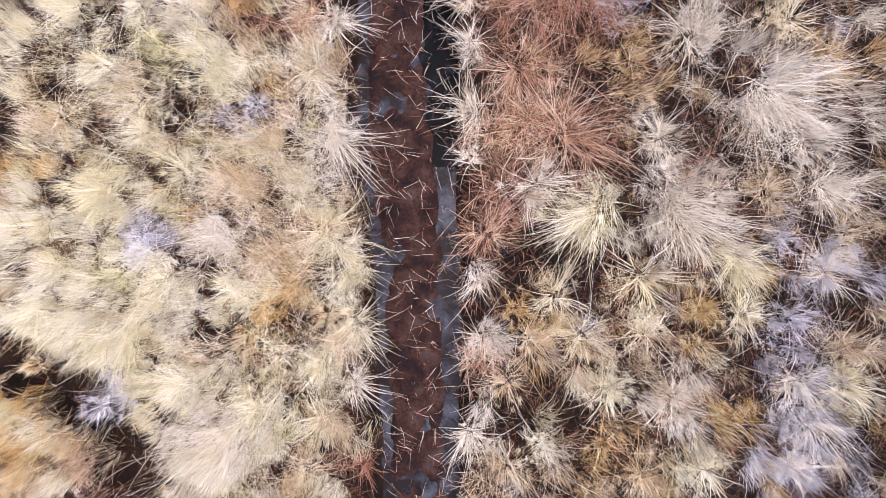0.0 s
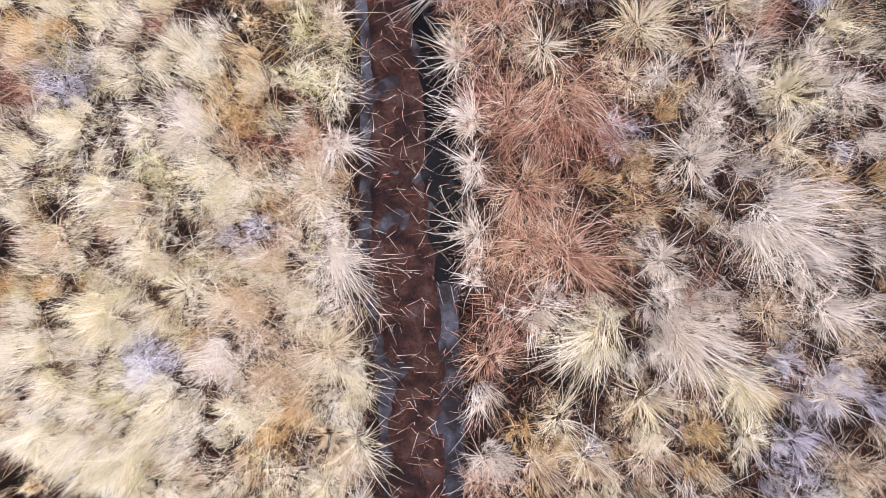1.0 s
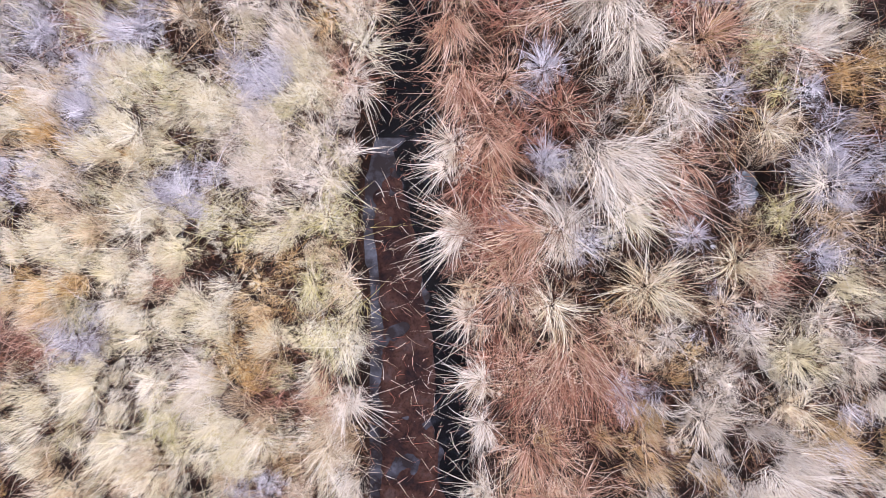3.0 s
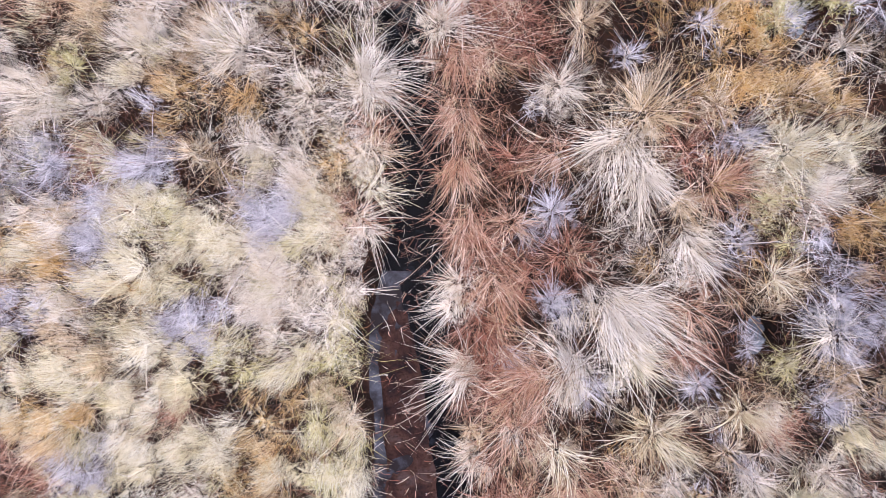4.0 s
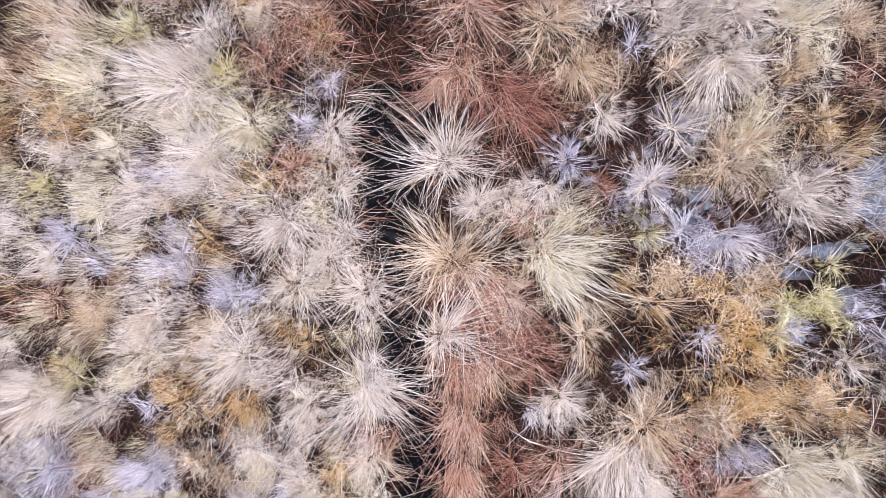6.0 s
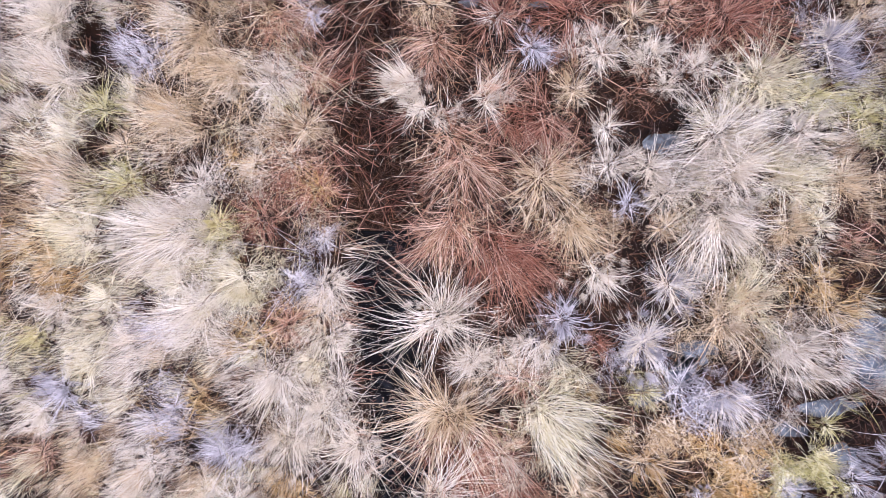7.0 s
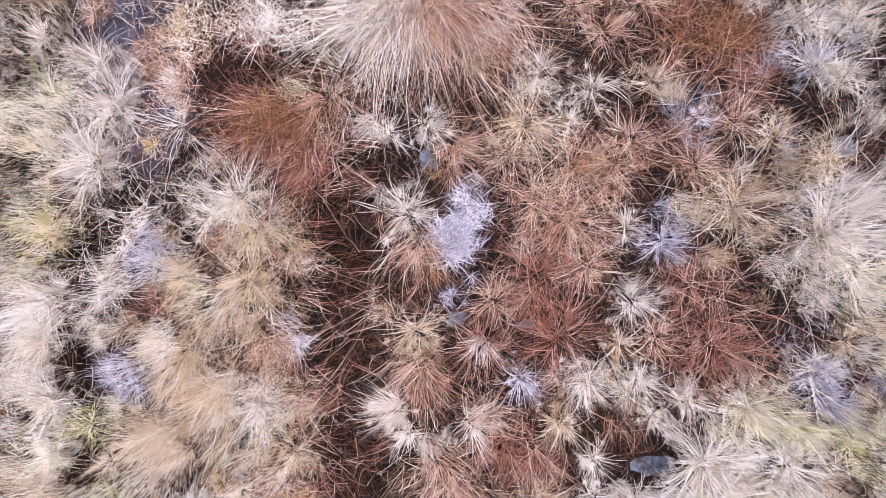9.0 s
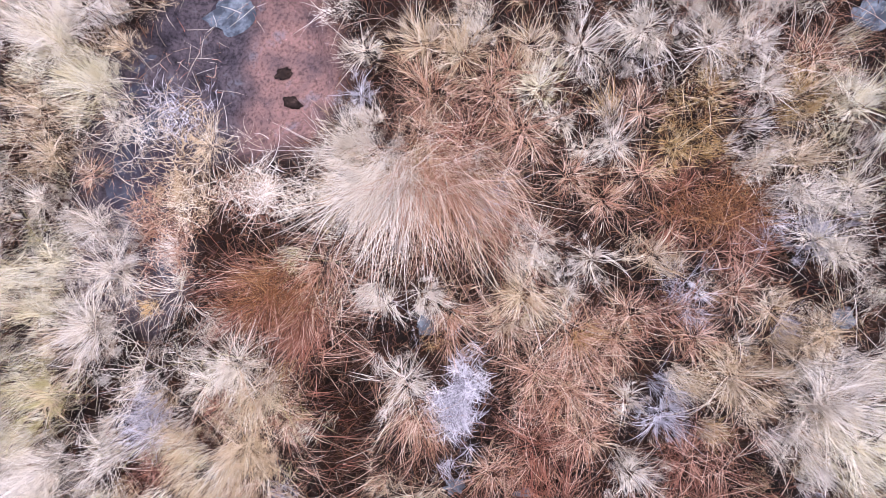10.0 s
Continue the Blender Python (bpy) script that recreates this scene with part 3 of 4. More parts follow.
tussock("cream", -2.28, 1.12, 0.25, -0.7, -0.2)
tussock("ochre", -1.12, 1.13, 0.14)
tussock("tan", 0.47, 1.14, 0.36, 0, -0.3)
tussock("straw", -1.32, 1.17, 0.25, 0, -0.2)
tussock("ochre", 1.20, 1.18, 0.25, 0.3, -0.1)
tussock("ochre", 2.43, 1.22, 0.25)
tussock("cream", -1.63, 1.23, 0.25, -0.6, -0.2)
tussock("green", -1.93, 1.27, 0.22, -0.4, -0.2)
tussock("pale", 0.10, 1.30, 0.16, -0.4, -0.2)
tussock("pale", 1.57, 1.35, 0.31, -0.2, -0.1)
tussock("pale", -0.67, 1.42, 0.22, 0.2, -0.5)
tussock("straw", 2.17, 1.43, 0.25)
tussock("russet", -1.21, 1.43, 0.11)
tussock("tan", -0.89, 1.43, 0.22)
tussock("straw", 2.05, 1.46, 0.18)
tussock("cream", -2.48, 1.53, 0.33, -0.5, -0.2)
tussock("cream", -2.04, 1.53, 0.22, -0.3, -0.2)
tussock("pale", -1.72, 1.53, 0.22)
tussock("russet", 0.56, 1.55, 0.33, 0, -0.5)
tussock("lilac", 1.04, 1.56, 0.14)
tussock("pale", 0.02, 1.58, 0.26, -0.5, -0.2)
tussock("ochre", -1.46, 1.61, 0.13)
tussock("russet", 0.91, 1.63, 0.33, 0.2, -0.5)
tussock("pale", 1.66, 1.63, 0.18)
tussock("tan", 0.39, 1.69, 0.25)
tussock("russet", 0.21, 1.73, 0.22)
tussock("russet", -2.82, 1.74, 0.16)
tussock("tan", 0.73, 1.76, 0.47, 0.1, -0.7)
tussock("cream", 2.13, 1.77, 0.29, 0.1, -0.2)
tussock("pale", 2.50, 1.78, 0.22)
tussock("cream", -0.63, 1.79, 0.18, 0.3, -0)
tussock("ochre", 1.49, 1.80, 0.14)
tussock("lilac", -2.56, 1.81, 0.18, 0.4, -0.1)
tussock("green", -0.88, 1.83, 0.20, 0, -0.3)
tussock("straw", 1.15, 1.84, 0.22)
tussock("cream", -2.15, 1.85, 0.22, -0.3, -0)
tussock("cream", -1.03, 1.86, 0.18)
tussock("pale", 1.32, 1.87, 0.18)
tussock("pale", 1.86, 1.91, 0.22)
tussock("cream", -1.64, 1.96, 0.20)
tussock("pale", 2.30, 1.98, 0.18)
tussock("pale", 0.04, 2.01, 0.20, -0.5, -0.1)
tussock("straw", 0.59, 2.08, 0.29, 0, -0.3)
tussock("straw", 1.69, 2.08, 0.18)
tussock("straw", -0.07, 2.18, 0.14)
tussock("tan", 0.31, 2.18, 0.33, -0.2, -0.3)
tussock("straw", 1.21, 2.19, 0.36, 0, -0.2)
tussock("ochre", -2.70, 2.21, 0.14)
tussock("russet", -1.93, 2.21, 0.11)
tussock("ochre", -1.32, 2.21, 0.16)
tussock("green", -0.96, 2.21, 0.18)
tussock("straw", -0.60, 2.21, 0.18, 0.2, -0)
tussock("cream", 2.43, 2.22, 0.22)
tussock("cream", -2.33, 2.25, 0.22, -0.3, -0.1)
tussock("russet", 1.99, 2.25, 0.20)
tussock("straw", 1.76, 2.36, 0.25)
tussock("lilac", 2.28, 2.42, 0.20)
tussock("cream", -1.86, 2.43, 0.22, -0.3, -0.1)
tussock("lilac", 0.80, 2.46, 0.18)
tussock("russet", 0.14, 2.50, 0.29)
tussock("cream", -2.70, 2.50, 0.22, -0.4, -0)
tussock("straw", -2.50, 2.50, 0.22, -0.4, -0.3)
tussock("lilac", 1.48, 2.53, 0.16)
tussock("tan", 0.42, 2.53, 0.40, -0.8, -0.3)
tussock("green", -1.50, 2.53, 0.18)
tussock("pale", 0.66, 2.57, 0.33, -0.2, -0.1)
tussock("pale", -0.16, 2.57, 0.28, -0.6, -0.2)
tussock("straw", 2.39, 2.63, 0.22)
tussock("green", -0.89, 2.64, 0.18)
tussock("green", 2.02, 2.67, 0.14)
tussock("cream", 1.07, 2.67, 0.25, 0.4, -0.4)
tussock("cream", -2.18, 2.68, 0.25, -0.5, -0.1)
tussock("russet", 1.38, 2.74, 0.22)
tussock("lilac", 1.80, 2.77, 0.14)
tussock("pale", -1.28, 2.78, 0.16)
tussock("lilac", -1.86, 2.78, 0.19)
tussock("russet", 0.08, 2.85, 0.33, 0.1, -0.5)
tussock("lilac", 2.31, 2.87, 0.36, -0.3, -0.2)
tussock("pale", -0.89, 2.88, 0.20)
tussock("pale", -2.69, 2.89, 0.18, -0.5, -0)
tussock("lilac", -2.85, 2.96, 0.12)
tussock("pale", -0.22, 2.99, 0.20, -0.6, -0.1)
tussock("pale", -1.14, 2.99, 0.16)
tussock("tan", 1.41, 3.01, 0.25, 0.1, -0.2)
tussock("lilac", 0.55, 3.02, 0.18)
tussock("pale", 0.96, 3.03, 0.54, 0.5, -0.6)
tussock("pale", -1.25, 3.04, 0.18)
tussock("pale", -0.68, 3.06, 0.16, 0.4, -0)
tussock("pale", -1.35, 3.10, 0.22)
tussock("lilac", 2.34, 3.11, 0.18)
tussock("pale", -0.07, 3.14, 0.18, -0.5, -0)
tussock("tan", 0.17, 3.16, 0.33, 0, -0.7)
tussock("pale", -0.96, 3.17, 0.20)
tussock("russet", 0.37, 3.19, 0.22)
tussock("cream", -2.16, 3.19, 0.29, -0.5, -0.2)
tussock("ochre", -2.79, 3.21, 0.22)
tussock("pale", -1.36, 3.21, 0.18)
tussock("straw", 1.94, 3.23, 0.25, 0.2, -0.2)
tussock("lilac", -2.49, 3.33, 0.18)
tussock("russet", 0.61, 3.34, 0.25)
tussock("cream", -1.69, 3.38, 0.25, -0.2, -0.1)
tussock("russet", 0.05, 3.39, 0.25)
tussock("green", 2.03, 3.44, 0.16)
tussock("pale", 1.39, 3.44, 0.33, 0.2, -0.7)
tussock("pale", -2.71, 3.46, 0.22)
tussock("lilac", 1.70, 3.47, 0.18)
tussock("lilac", 2.20, 3.48, 0.14)
tussock("pale", -0.51, 3.48, 0.25, 0.4, -0.4)
tussock("cream", -0.97, 3.51, 0.22)
tussock("tan", -0.02, 3.53, 0.33, 0, -0.9)
tussock("lilac", -1.36, 3.53, 0.17)
tussock("tan", 0.26, 3.54, 0.22)
tussock("cream", -2.24, 3.56, 0.25, -0.2, -0.4)
tussock("tan", -0.76, 3.58, 0.20)
tussock("ochre", 2.41, 3.59, 0.16)
tussock("green", -1.98, 3.59, 0.15)
tussock("lilac", 0.54, 3.61, 0.20, 0, -0, 2.2)
tussock("lilac", -2.46, 3.61, 0.22)
tussock("straw", 1.34, 3.70, 0.22, 0.2, -0.5)
tussock("green", 1.88, 3.71, 0.15)
tussock("pale", 2.19, 3.75, 0.29, 0.5, -0.1)
tussock("cream", -0.51, 3.76, 0.22, 0.5, -0)
tussock("pale", -1.05, 3.79, 0.16)
tussock("tan", 1.54, 3.79, 0.33, 0.3, -0.2)
tussock("lilac", -2.79, 3.86, 0.22)
tussock("pale", 1.08, 3.87, 0.34, 0.1, -0.8)
tussock("lilac", -2.10, 3.87, 0.20)
tussock("tan", -0.08, 3.91, 0.33, 0, -0.9)
tussock("russet", -2.50, 3.92, 0.20)
tussock("straw", -1.81, 3.95, 0.18)
tussock("russet", 0.29, 3.96, 0.25)
tussock("pale", -0.73, 3.97, 0.16)
tussock("tan", 0.56, 4.00, 0.29, -0.2, -0.2)
tussock("ochre", -0.87, 4.00, 0.20)
tussock("straw", -0.52, 4.01, 0.22, 0.5, -0)
tussock("cream", 1.98, 4.02, 0.36)
tussock("pale", 0.93, 4.04, 0.47, -0.4, -0.6)
tussock("russet", 1.35, 4.04, 0.25)
tussock("pale", -1.44, 4.04, 0.21, 0, -0, 1.8)
tussock("cream", 2.35, 4.08, 0.25)
tussock("lilac", 1.69, 4.08, 0.17)
tussock("tan", -0.66, 4.15, 0.18)
tussock("tan", -0.07, 4.26, 0.33, 0, -0.9)
tussock("straw", 1.09, 4.26, 0.40, 0, -0.1)
tussock("pale", -2.47, 4.29, 0.18)
tussock("lilac", -2.14, 4.30, 0.14)
tussock("ochre", -1.49, 4.31, 0.22)
tussock("straw", 1.54, 4.32, 0.18)
tussock("pale", -2.91, 4.32, 0.40, -0.4, -0.4)
tussock("ochre", 2.34, 4.33, 0.25)
tussock("ochre", -1.92, 4.34, 0.16)
tussock("pale", -1.06, 4.35, 0.25)
tussock("ochre", 2.04, 4.36, 0.33)
tussock("pale", 0.55, 4.43, 0.27, 0.1, -0.1)
tussock("pale", -0.70, 4.46, 0.40, 0.1, -0.1)
tussock("pale", -0.44, 4.47, 0.31, 0.6, -0.1)
tussock("green", -2.66, 4.51, 0.20)
tussock("tan", -0.09, 4.61, 0.31, 0, -0.9)
tussock("lilac", 0.99, 4.62, 0.14)
tussock("pale", -1.53, 4.63, 0.36, 0.1, -0.2)
tussock("tan", 0.10, 4.65, 0.29, 0.1, -0.3)
tussock("russet", 0.38, 4.65, 0.25)
tussock("ochre", 1.57, 4.67, 0.13, 0, -0, 1.5)
tussock("ochre", 1.82, 4.67, 0.13, 0, -0, 1.5)
tussock("pale", -2.15, 4.67, 0.27)
tussock("pale", 2.34, 4.70, 0.20)
tussock("pale", -2.18, 4.75, 0.18)
tussock("ochre", -1.10, 4.77, 0.16)
tussock("straw", -1.71, 4.78, 0.18)
tussock("pale", -0.43, 4.82, 0.34, 0.4, 0.3)
tussock("straw", 0.68, 4.83, 0.22)
tussock("lilac", 1.43, 4.83, 0.13)
tussock("russet", 0.24, 4.84, 0.29)
tussock("green", 1.90, 4.84, 0.16)
tussock("ochre", 1.51, 4.87, 0.22)
tussock("lilac", 2.01, 4.89, 0.18)
tussock("straw", -2.55, 4.93, 0.22)
tussock("pale", -2.11, 4.95, 0.22)
tussock("lilac", 2.39, 4.97, 0.18)
tussock("tan", -2.84, 5.00, 0.18)
tussock("lilac", -1.57, 5.03, 0.23)
tussock("ochre", 1.12, 5.03, 0.27, 0, -0.2)
tussock("russet", -0.04, 5.04, 0.36, 0.1, -0.5)
tussock("green", 1.97, 5.06, 0.17)
tussock("tan", 0.18, 5.08, 0.29)
tussock("pale", -0.72, 5.09, 0.33, 0.1, -0.1)
tussock("green", 2.17, 5.10, 0.18)
tussock("pale", -1.18, 5.11, 0.33)
tussock("straw", 1.77, 5.12, 0.18)
tussock("ochre", 1.22, 5.24, 0.14)
tussock("straw", -0.15, 5.28, 0.47, 0, -0.2)
tussock("pale", -2.82, 5.28, 0.24, -0.3, -0.2)
tussock("pale", -0.97, 5.29, 0.22)
tussock("green", 2.23, 5.30, 0.13)
tussock("lilac", -1.94, 5.32, 0.14)
tussock("cream", 0.47, 5.34, 0.51, 0.6, -0.2)
tussock("ochre", -1.79, 5.41, 0.18)
tussock("lilac", -2.67, 5.42, 0.20)
tussock("lilac", 1.60, 5.46, 0.29, 0, -0.6)
tussock("pale", -0.77, 5.47, 0.16, 0.4, -0)
tussock("green", 1.10, 5.48, 0.16)
tussock("lilac", 1.33, 5.52, 0.16)
tussock("pale", -1.26, 5.53, 0.36, -0.1, -0.4)
tussock("tan", 0.31, 5.56, 0.22)
tussock("cream", -2.52, 5.58, 0.22)
tussock("cream", -1.05, 5.61, 0.18)
tussock("pale", -0.00, 5.66, 0.22, 0, -0.1)
tussock("pale", 0.21, 5.67, 0.18, 0.4, -0.2)
tussock("pale", -2.27, 5.72, 0.18)
tussock("pale", 2.06, 5.77, 0.33, 0.4, -0.3)
tussock("pale", 0.41, 5.77, 0.25, -0.4, -0.5)
tussock("russet", 0.79, 5.78, 0.14)
tussock("green", -2.85, 5.78, 0.15)
tussock("pale", -0.80, 5.79, 0.23, 0.5, -0.2)
tussock("lilac", 1.08, 5.79, 0.25, 0, -0, 2.4)
tussock("ochre", -1.36, 5.79, 0.20)
tussock("lilac", -2.04, 5.80, 0.20, -0.3, -0.2)
tussock("tan", -1.20, 5.88, 0.22)
tussock("lilac", 0.58, 5.95, 0.22)
tussock("pale", -0.22, 5.95, 0.36, -0.2, 0.1)
tussock("straw", -0.98, 5.96, 0.18)
tussock("pale", -2.75, 5.96, 0.18)
tussock("straw", 1.60, 5.97, 0.36, 0, -0.1)
tussock("pale", -1.80, 5.98, 0.40, -0.4, -0.3)
tussock("cream", -2.42, 6.04, 0.22)
tussock("cream", 1.73, 6.10, 0.25)
tussock("pale", -0.78, 6.13, 0.25, 0.6, -0)
tussock("cream", -1.92, 6.15, 0.22)
tussock("cream", -1.52, 6.16, 0.36, 0, -0.5)
tussock("lilac", 1.26, 6.17, 0.25)
tussock("lilac", -1.13, 6.17, 0.13)
tussock("ochre", -2.79, 6.21, 0.25)
tussock("ochre", 2.16, 6.21, 0.22)
tussock("pale", 0.80, 6.23, 0.25, 0.2, -0.4)
tussock("russet", 0.16, 6.39, 0.43, 0.5, -0.7)
tussock("cream", -2.57, 6.43, 0.29, -0.5, -0.1)
tussock("pale", -1.97, 6.44, 0.47, -0.7, -0.2)
tussock("lilac", -0.98, 6.45, 0.16, 0.4, -0)
tussock("russet", 2.39, 6.49, 0.14)
tussock("green", -1.67, 6.51, 0.20)
tussock("tan", -0.15, 6.53, 0.36, -0.1, -0.6)
tussock("straw", 0.64, 6.54, 0.33, 0.2, -0.7)
tussock("straw", 1.22, 6.54, 0.18)
tussock("straw", 1.99, 6.55, 0.25)
tussock("pale", 1.55, 6.56, 0.43, 0, -0.7)
tussock("russet", -1.39, 6.58, 0.22)
tussock("cream", 2.19, 6.59, 0.18)
tussock("lilac", 0.98, 6.68, 0.14)
tussock("russet", -1.05, 6.73, 0.23)
tussock("pale", 1.22, 6.75, 0.20)
tussock("ochre", -1.01, 6.79, 0.16)
tussock("green", -2.29, 6.79, 0.22)
tussock("pale", -1.78, 6.79, 0.22)
tussock("cream", 1.99, 6.82, 0.33)
tussock("straw", 0.43, 6.84, 0.40, 0.1, -0.4)
tussock("straw", -2.80, 6.86, 0.25)
tussock("straw", 2.32, 6.86, 0.25)
tussock("pale", -1.43, 6.90, 0.18)
tussock("tan", -0.09, 6.91, 0.43, 0, -0.7)
tussock("pale", 0.84, 6.92, 0.18)
tussock("pale", 1.11, 6.92, 0.18)
tussock("pale", 1.65, 6.92, 0.36, 0, -0.1)
tussock("tan", -1.19, 6.93, 0.27, 0, -0.3)
tussock("ochre", -1.58, 6.95, 0.14)
tussock("straw", -2.35, 7.04, 0.18)
tussock("cream", -2.71, 7.11, 0.25)
tussock("tan", -0.17, 7.11, 0.22, 0, -0.5)
tussock("pale", 1.54, 7.14, 0.40, 0, -0.1)
tussock("pale", 2.04, 7.15, 0.25)
tussock("russet", 0.45, 7.16, 0.29, 0, -0.7)
tussock("pale", 0.83, 7.16, 0.18)
tussock("straw", -1.09, 7.17, 0.22)
tussock("russet", 0.24, 7.22, 0.33, 0.1, -0.6)
tussock("green", 2.44, 7.26, 0.18)
tussock("straw", -2.02, 7.26, 0.33, -0.2, -0.5)
tussock("pale", -0.35, 7.29, 0.20, -0.3, -0.3, 1.4)
tussock("green", -2.50, 7.29, 0.22)
tussock("pale", 0.07, 7.36, 0.22, 0.5, -0.1)
tussock("green", 2.11, 7.39, 0.22)
tussock("straw", 0.62, 7.40, 0.18)
tussock("tan", 0.17, 7.43, 0.22)
tussock("pale", -0.44, 7.44, 0.32, -0.7, 0.1, 1.4)
tussock("pale", 1.20, 7.44, 0.14)
tussock("pale", -1.31, 7.45, 0.33, 0, -0.5)
tussock("pale", -2.72, 7.47, 0.29, -0.3, -0.1)
tussock("cream", 1.81, 7.49, 0.33)
tussock("tan", -1.05, 7.52, 0.27, 0.2, -0.3)
tussock("pale", 1.40, 7.55, 0.16)
tussock("straw", -1.59, 7.55, 0.36, -0.2, -0.7)
tussock("lilac", -2.17, 7.58, 0.16)
tussock("pale", 0.79, 7.65, 0.22)
tussock("pale", 1.11, 7.65, 0.18)
tussock("lilac", 0.36, 7.68, 0.17)
tussock("tan", -0.28, 7.71, 0.33, 0, -0.6)
tussock("lilac", 2.21, 7.73, 0.27)
tussock("straw", -1.85, 7.76, 0.40, -0.3, -0.6)
tussock("pale", -2.83, 7.86, 0.29)
tussock("russet", 1.60, 7.86, 0.40, 0.2, -0.5)
tussock("tan", -1.27, 7.87, 0.33, 0.2, -0.6)
tussock("russet", 0.13, 7.88, 0.25)
tussock("straw", 0.99, 7.89, 0.18)
tussock("lilac", -0.99, 7.91, 0.20, 0.5, -0.6)
tussock("russet", 0.62, 7.92, 0.36)
tussock("tan", 1.23, 7.93, 0.22)
tussock("straw", 2.41, 7.93, 0.18)
tussock("straw", -0.29, 7.95, 0.25, 0, -0.4)
tussock("pale", -2.77, 8.11, 0.40)
tussock("tan", 0.20, 8.16, 0.22)
tussock("pale", 1.09, 8.17, 0.22)
tussock("russet", -2.00, 8.17, 0.15)
tussock("pale", -2.39, 8.22, 0.31, 0.2, -0.1, 0.2)
tussock("straw", -1.42, 8.26, 0.36, 0.1, -0.4)
tussock("russet", 1.44, 8.27, 0.29)
tussock("straw", -1.82, 8.29, 0.25)
tussock("russet", 0.48, 8.34, 0.36)
tussock("lilac", -2.02, 8.36, 0.20, -0.3, -0)
tussock("cream", 2.46, 8.38, 0.29)
tussock("tan", 0.79, 8.41, 0.25)
tussock("tan", -1.14, 8.47, 0.25, 0.4, -0.2)
tussock("tan", -0.29, 8.51, 0.33, 0, -0.7)
tussock("lilac", 1.26, 8.55, 0.22)
tussock("russet", -1.57, 8.56, 0.17)
tussock("green", -2.74, 8.58, 0.27)
tussock("pale", 2.27, 8.60, 0.49)
tussock("straw", -1.36, 8.62, 0.33, 0.2, -0.5)
tussock("pale", 1.06, 8.65, 0.16)
tussock("tan", 0.68, 8.69, 0.36, 0, -0.3)
tussock("pale", -1.66, 8.70, 0.22)
tussock("pale", -0.36, 8.72, 0.27, -0.2, -0.2)
tussock("straw", 1.74, 8.79, 0.36)
tussock("pale", -1.47, 8.81, 0.33, 0, 0.1)
tussock("tan", 0.47, 8.82, 0.29)
tussock("pale", -2.46, 9.04, 0.36, 0, -0.2, 1.3)
tussock("tan", 0.70, 9.05, 0.36, 0, -0.2)
tussock("tan", 0.97, 9.05, 0.22)
tussock("russet", -0.98, 9.06, 0.40, -0.4, -0.6)
tussock("tan", 1.48, 9.06, 0.22)
tussock("straw", 2.31, 9.07, 0.18)
tussock("tan", 0.28, 9.11, 0.22)
tussock("cream", -2.80, 9.14, 0.22)
tussock("tan", -0.07, 9.18, 0.29, 0.5, -0.3)
tussock("ochre", -2.10, 9.19, 0.14)
tussock("tan", 1.07, 9.19, 0.22)
tussock("russet", 1.31, 9.20, 0.22)
tussock("russet", -0.84, 9.20, 0.36, 0.1, -0.8)
tussock("straw", 1.98, 9.24, 0.22)
tussock("pale", -0.49, 9.24, 0.16)
tussock("pale", -0.24, 9.28, 0.22, 0.5, -0.4)
tussock("straw", 0.39, 9.29, 0.33, 0, -0.4)
tussock("pale", -1.87, 9.30, 0.31, 0.1, -0.1, 0.2)
tussock("pale", 0.66, 9.33, 0.16)
tussock("lilac", 1.48, 9.34, 0.14)
tussock("tan", 1.75, 9.34, 0.22)
tussock("russet", -1.30, 9.34, 0.41, -0.5, -0.5)
tussock("pale", -2.36, 9.43, 0.36, 0.3, -0, 1.3)
tussock("tan", -0.91, 9.48, 0.31, -0.2, -0.4)
tussock("cream", -2.73, 9.50, 0.18)
tussock("pale", 0.83, 9.54, 0.22, 0, -0.3)
tussock("straw", 1.21, 9.57, 0.22)
tussock("russet", 1.78, 9.58, 0.22)
tussock("pale", 2.38, 9.59, 0.22)
tussock("pale", 0.49, 9.64, 0.22)
tussock("lilac", 2.25, 9.69, 0.29)
tussock("pale", -2.48, 9.72, 0.25, 0, 0.1)
tussock("russet", 0.21, 9.74, 0.22)
tussock("russet", 1.31, 9.75, 0.22)
tussock("russet", 1.75, 9.75, 0.25)
tussock("lilac", 0.14, 9.88, 0.12)
tussock("pale", -2.82, 9.90, 0.22)
tussock("tan", 0.90, 9.92, 0.22)
tussock("russet", 1.41, 9.99, 0.22)
tussock("pale", 2.22, 9.99, 0.22)
tussock("pale", 2.45, 9.99, 0.22)
tussock("pale", -0.56, 10.01, 0.51, -0.45, -0.75)
tussock("tan", -0.16, 10.05, 0.68, 0.4, -0.9)
tussock("tan", -0.26, 10.10, 0.60, 0.15, -1)
tussock("tan", -2.52, 10.08, 0.15)
tussock("pale", -0.44, 10.08, 0.62, -0.15, -1)
tussock("tan", 0.69, 10.09, 0.22)
tussock("tan", 1.14, 10.09, 0.22)
tussock("pale", 1.92, 10.16, 0.18)
tussock("straw", -2.75, 10.19, 0.22)
tussock("straw", 2.15, 10.20, 0.22)
tussock("pale", -0.74, 10.26, 0.32, -0.9, 0.05)
tussock("pale", 0.80, 10.27, 0.16)
tussock("ochre", 1.34, 10.27, 0.22)
tussock("straw", -1.71, 10.29, 0.19)
tussock("russet", -0.01, 10.30, 0.29)
tussock("pale", 0.97, 10.30, 0.22)
tussock("tan", -0.22, 10.34, 0.29)
tussock("tan", 0.38, 10.37, 0.31, 0, -0.2)
tussock("pale", -2.35, 10.44, 0.20, 0.2, -0.3, 0.5)
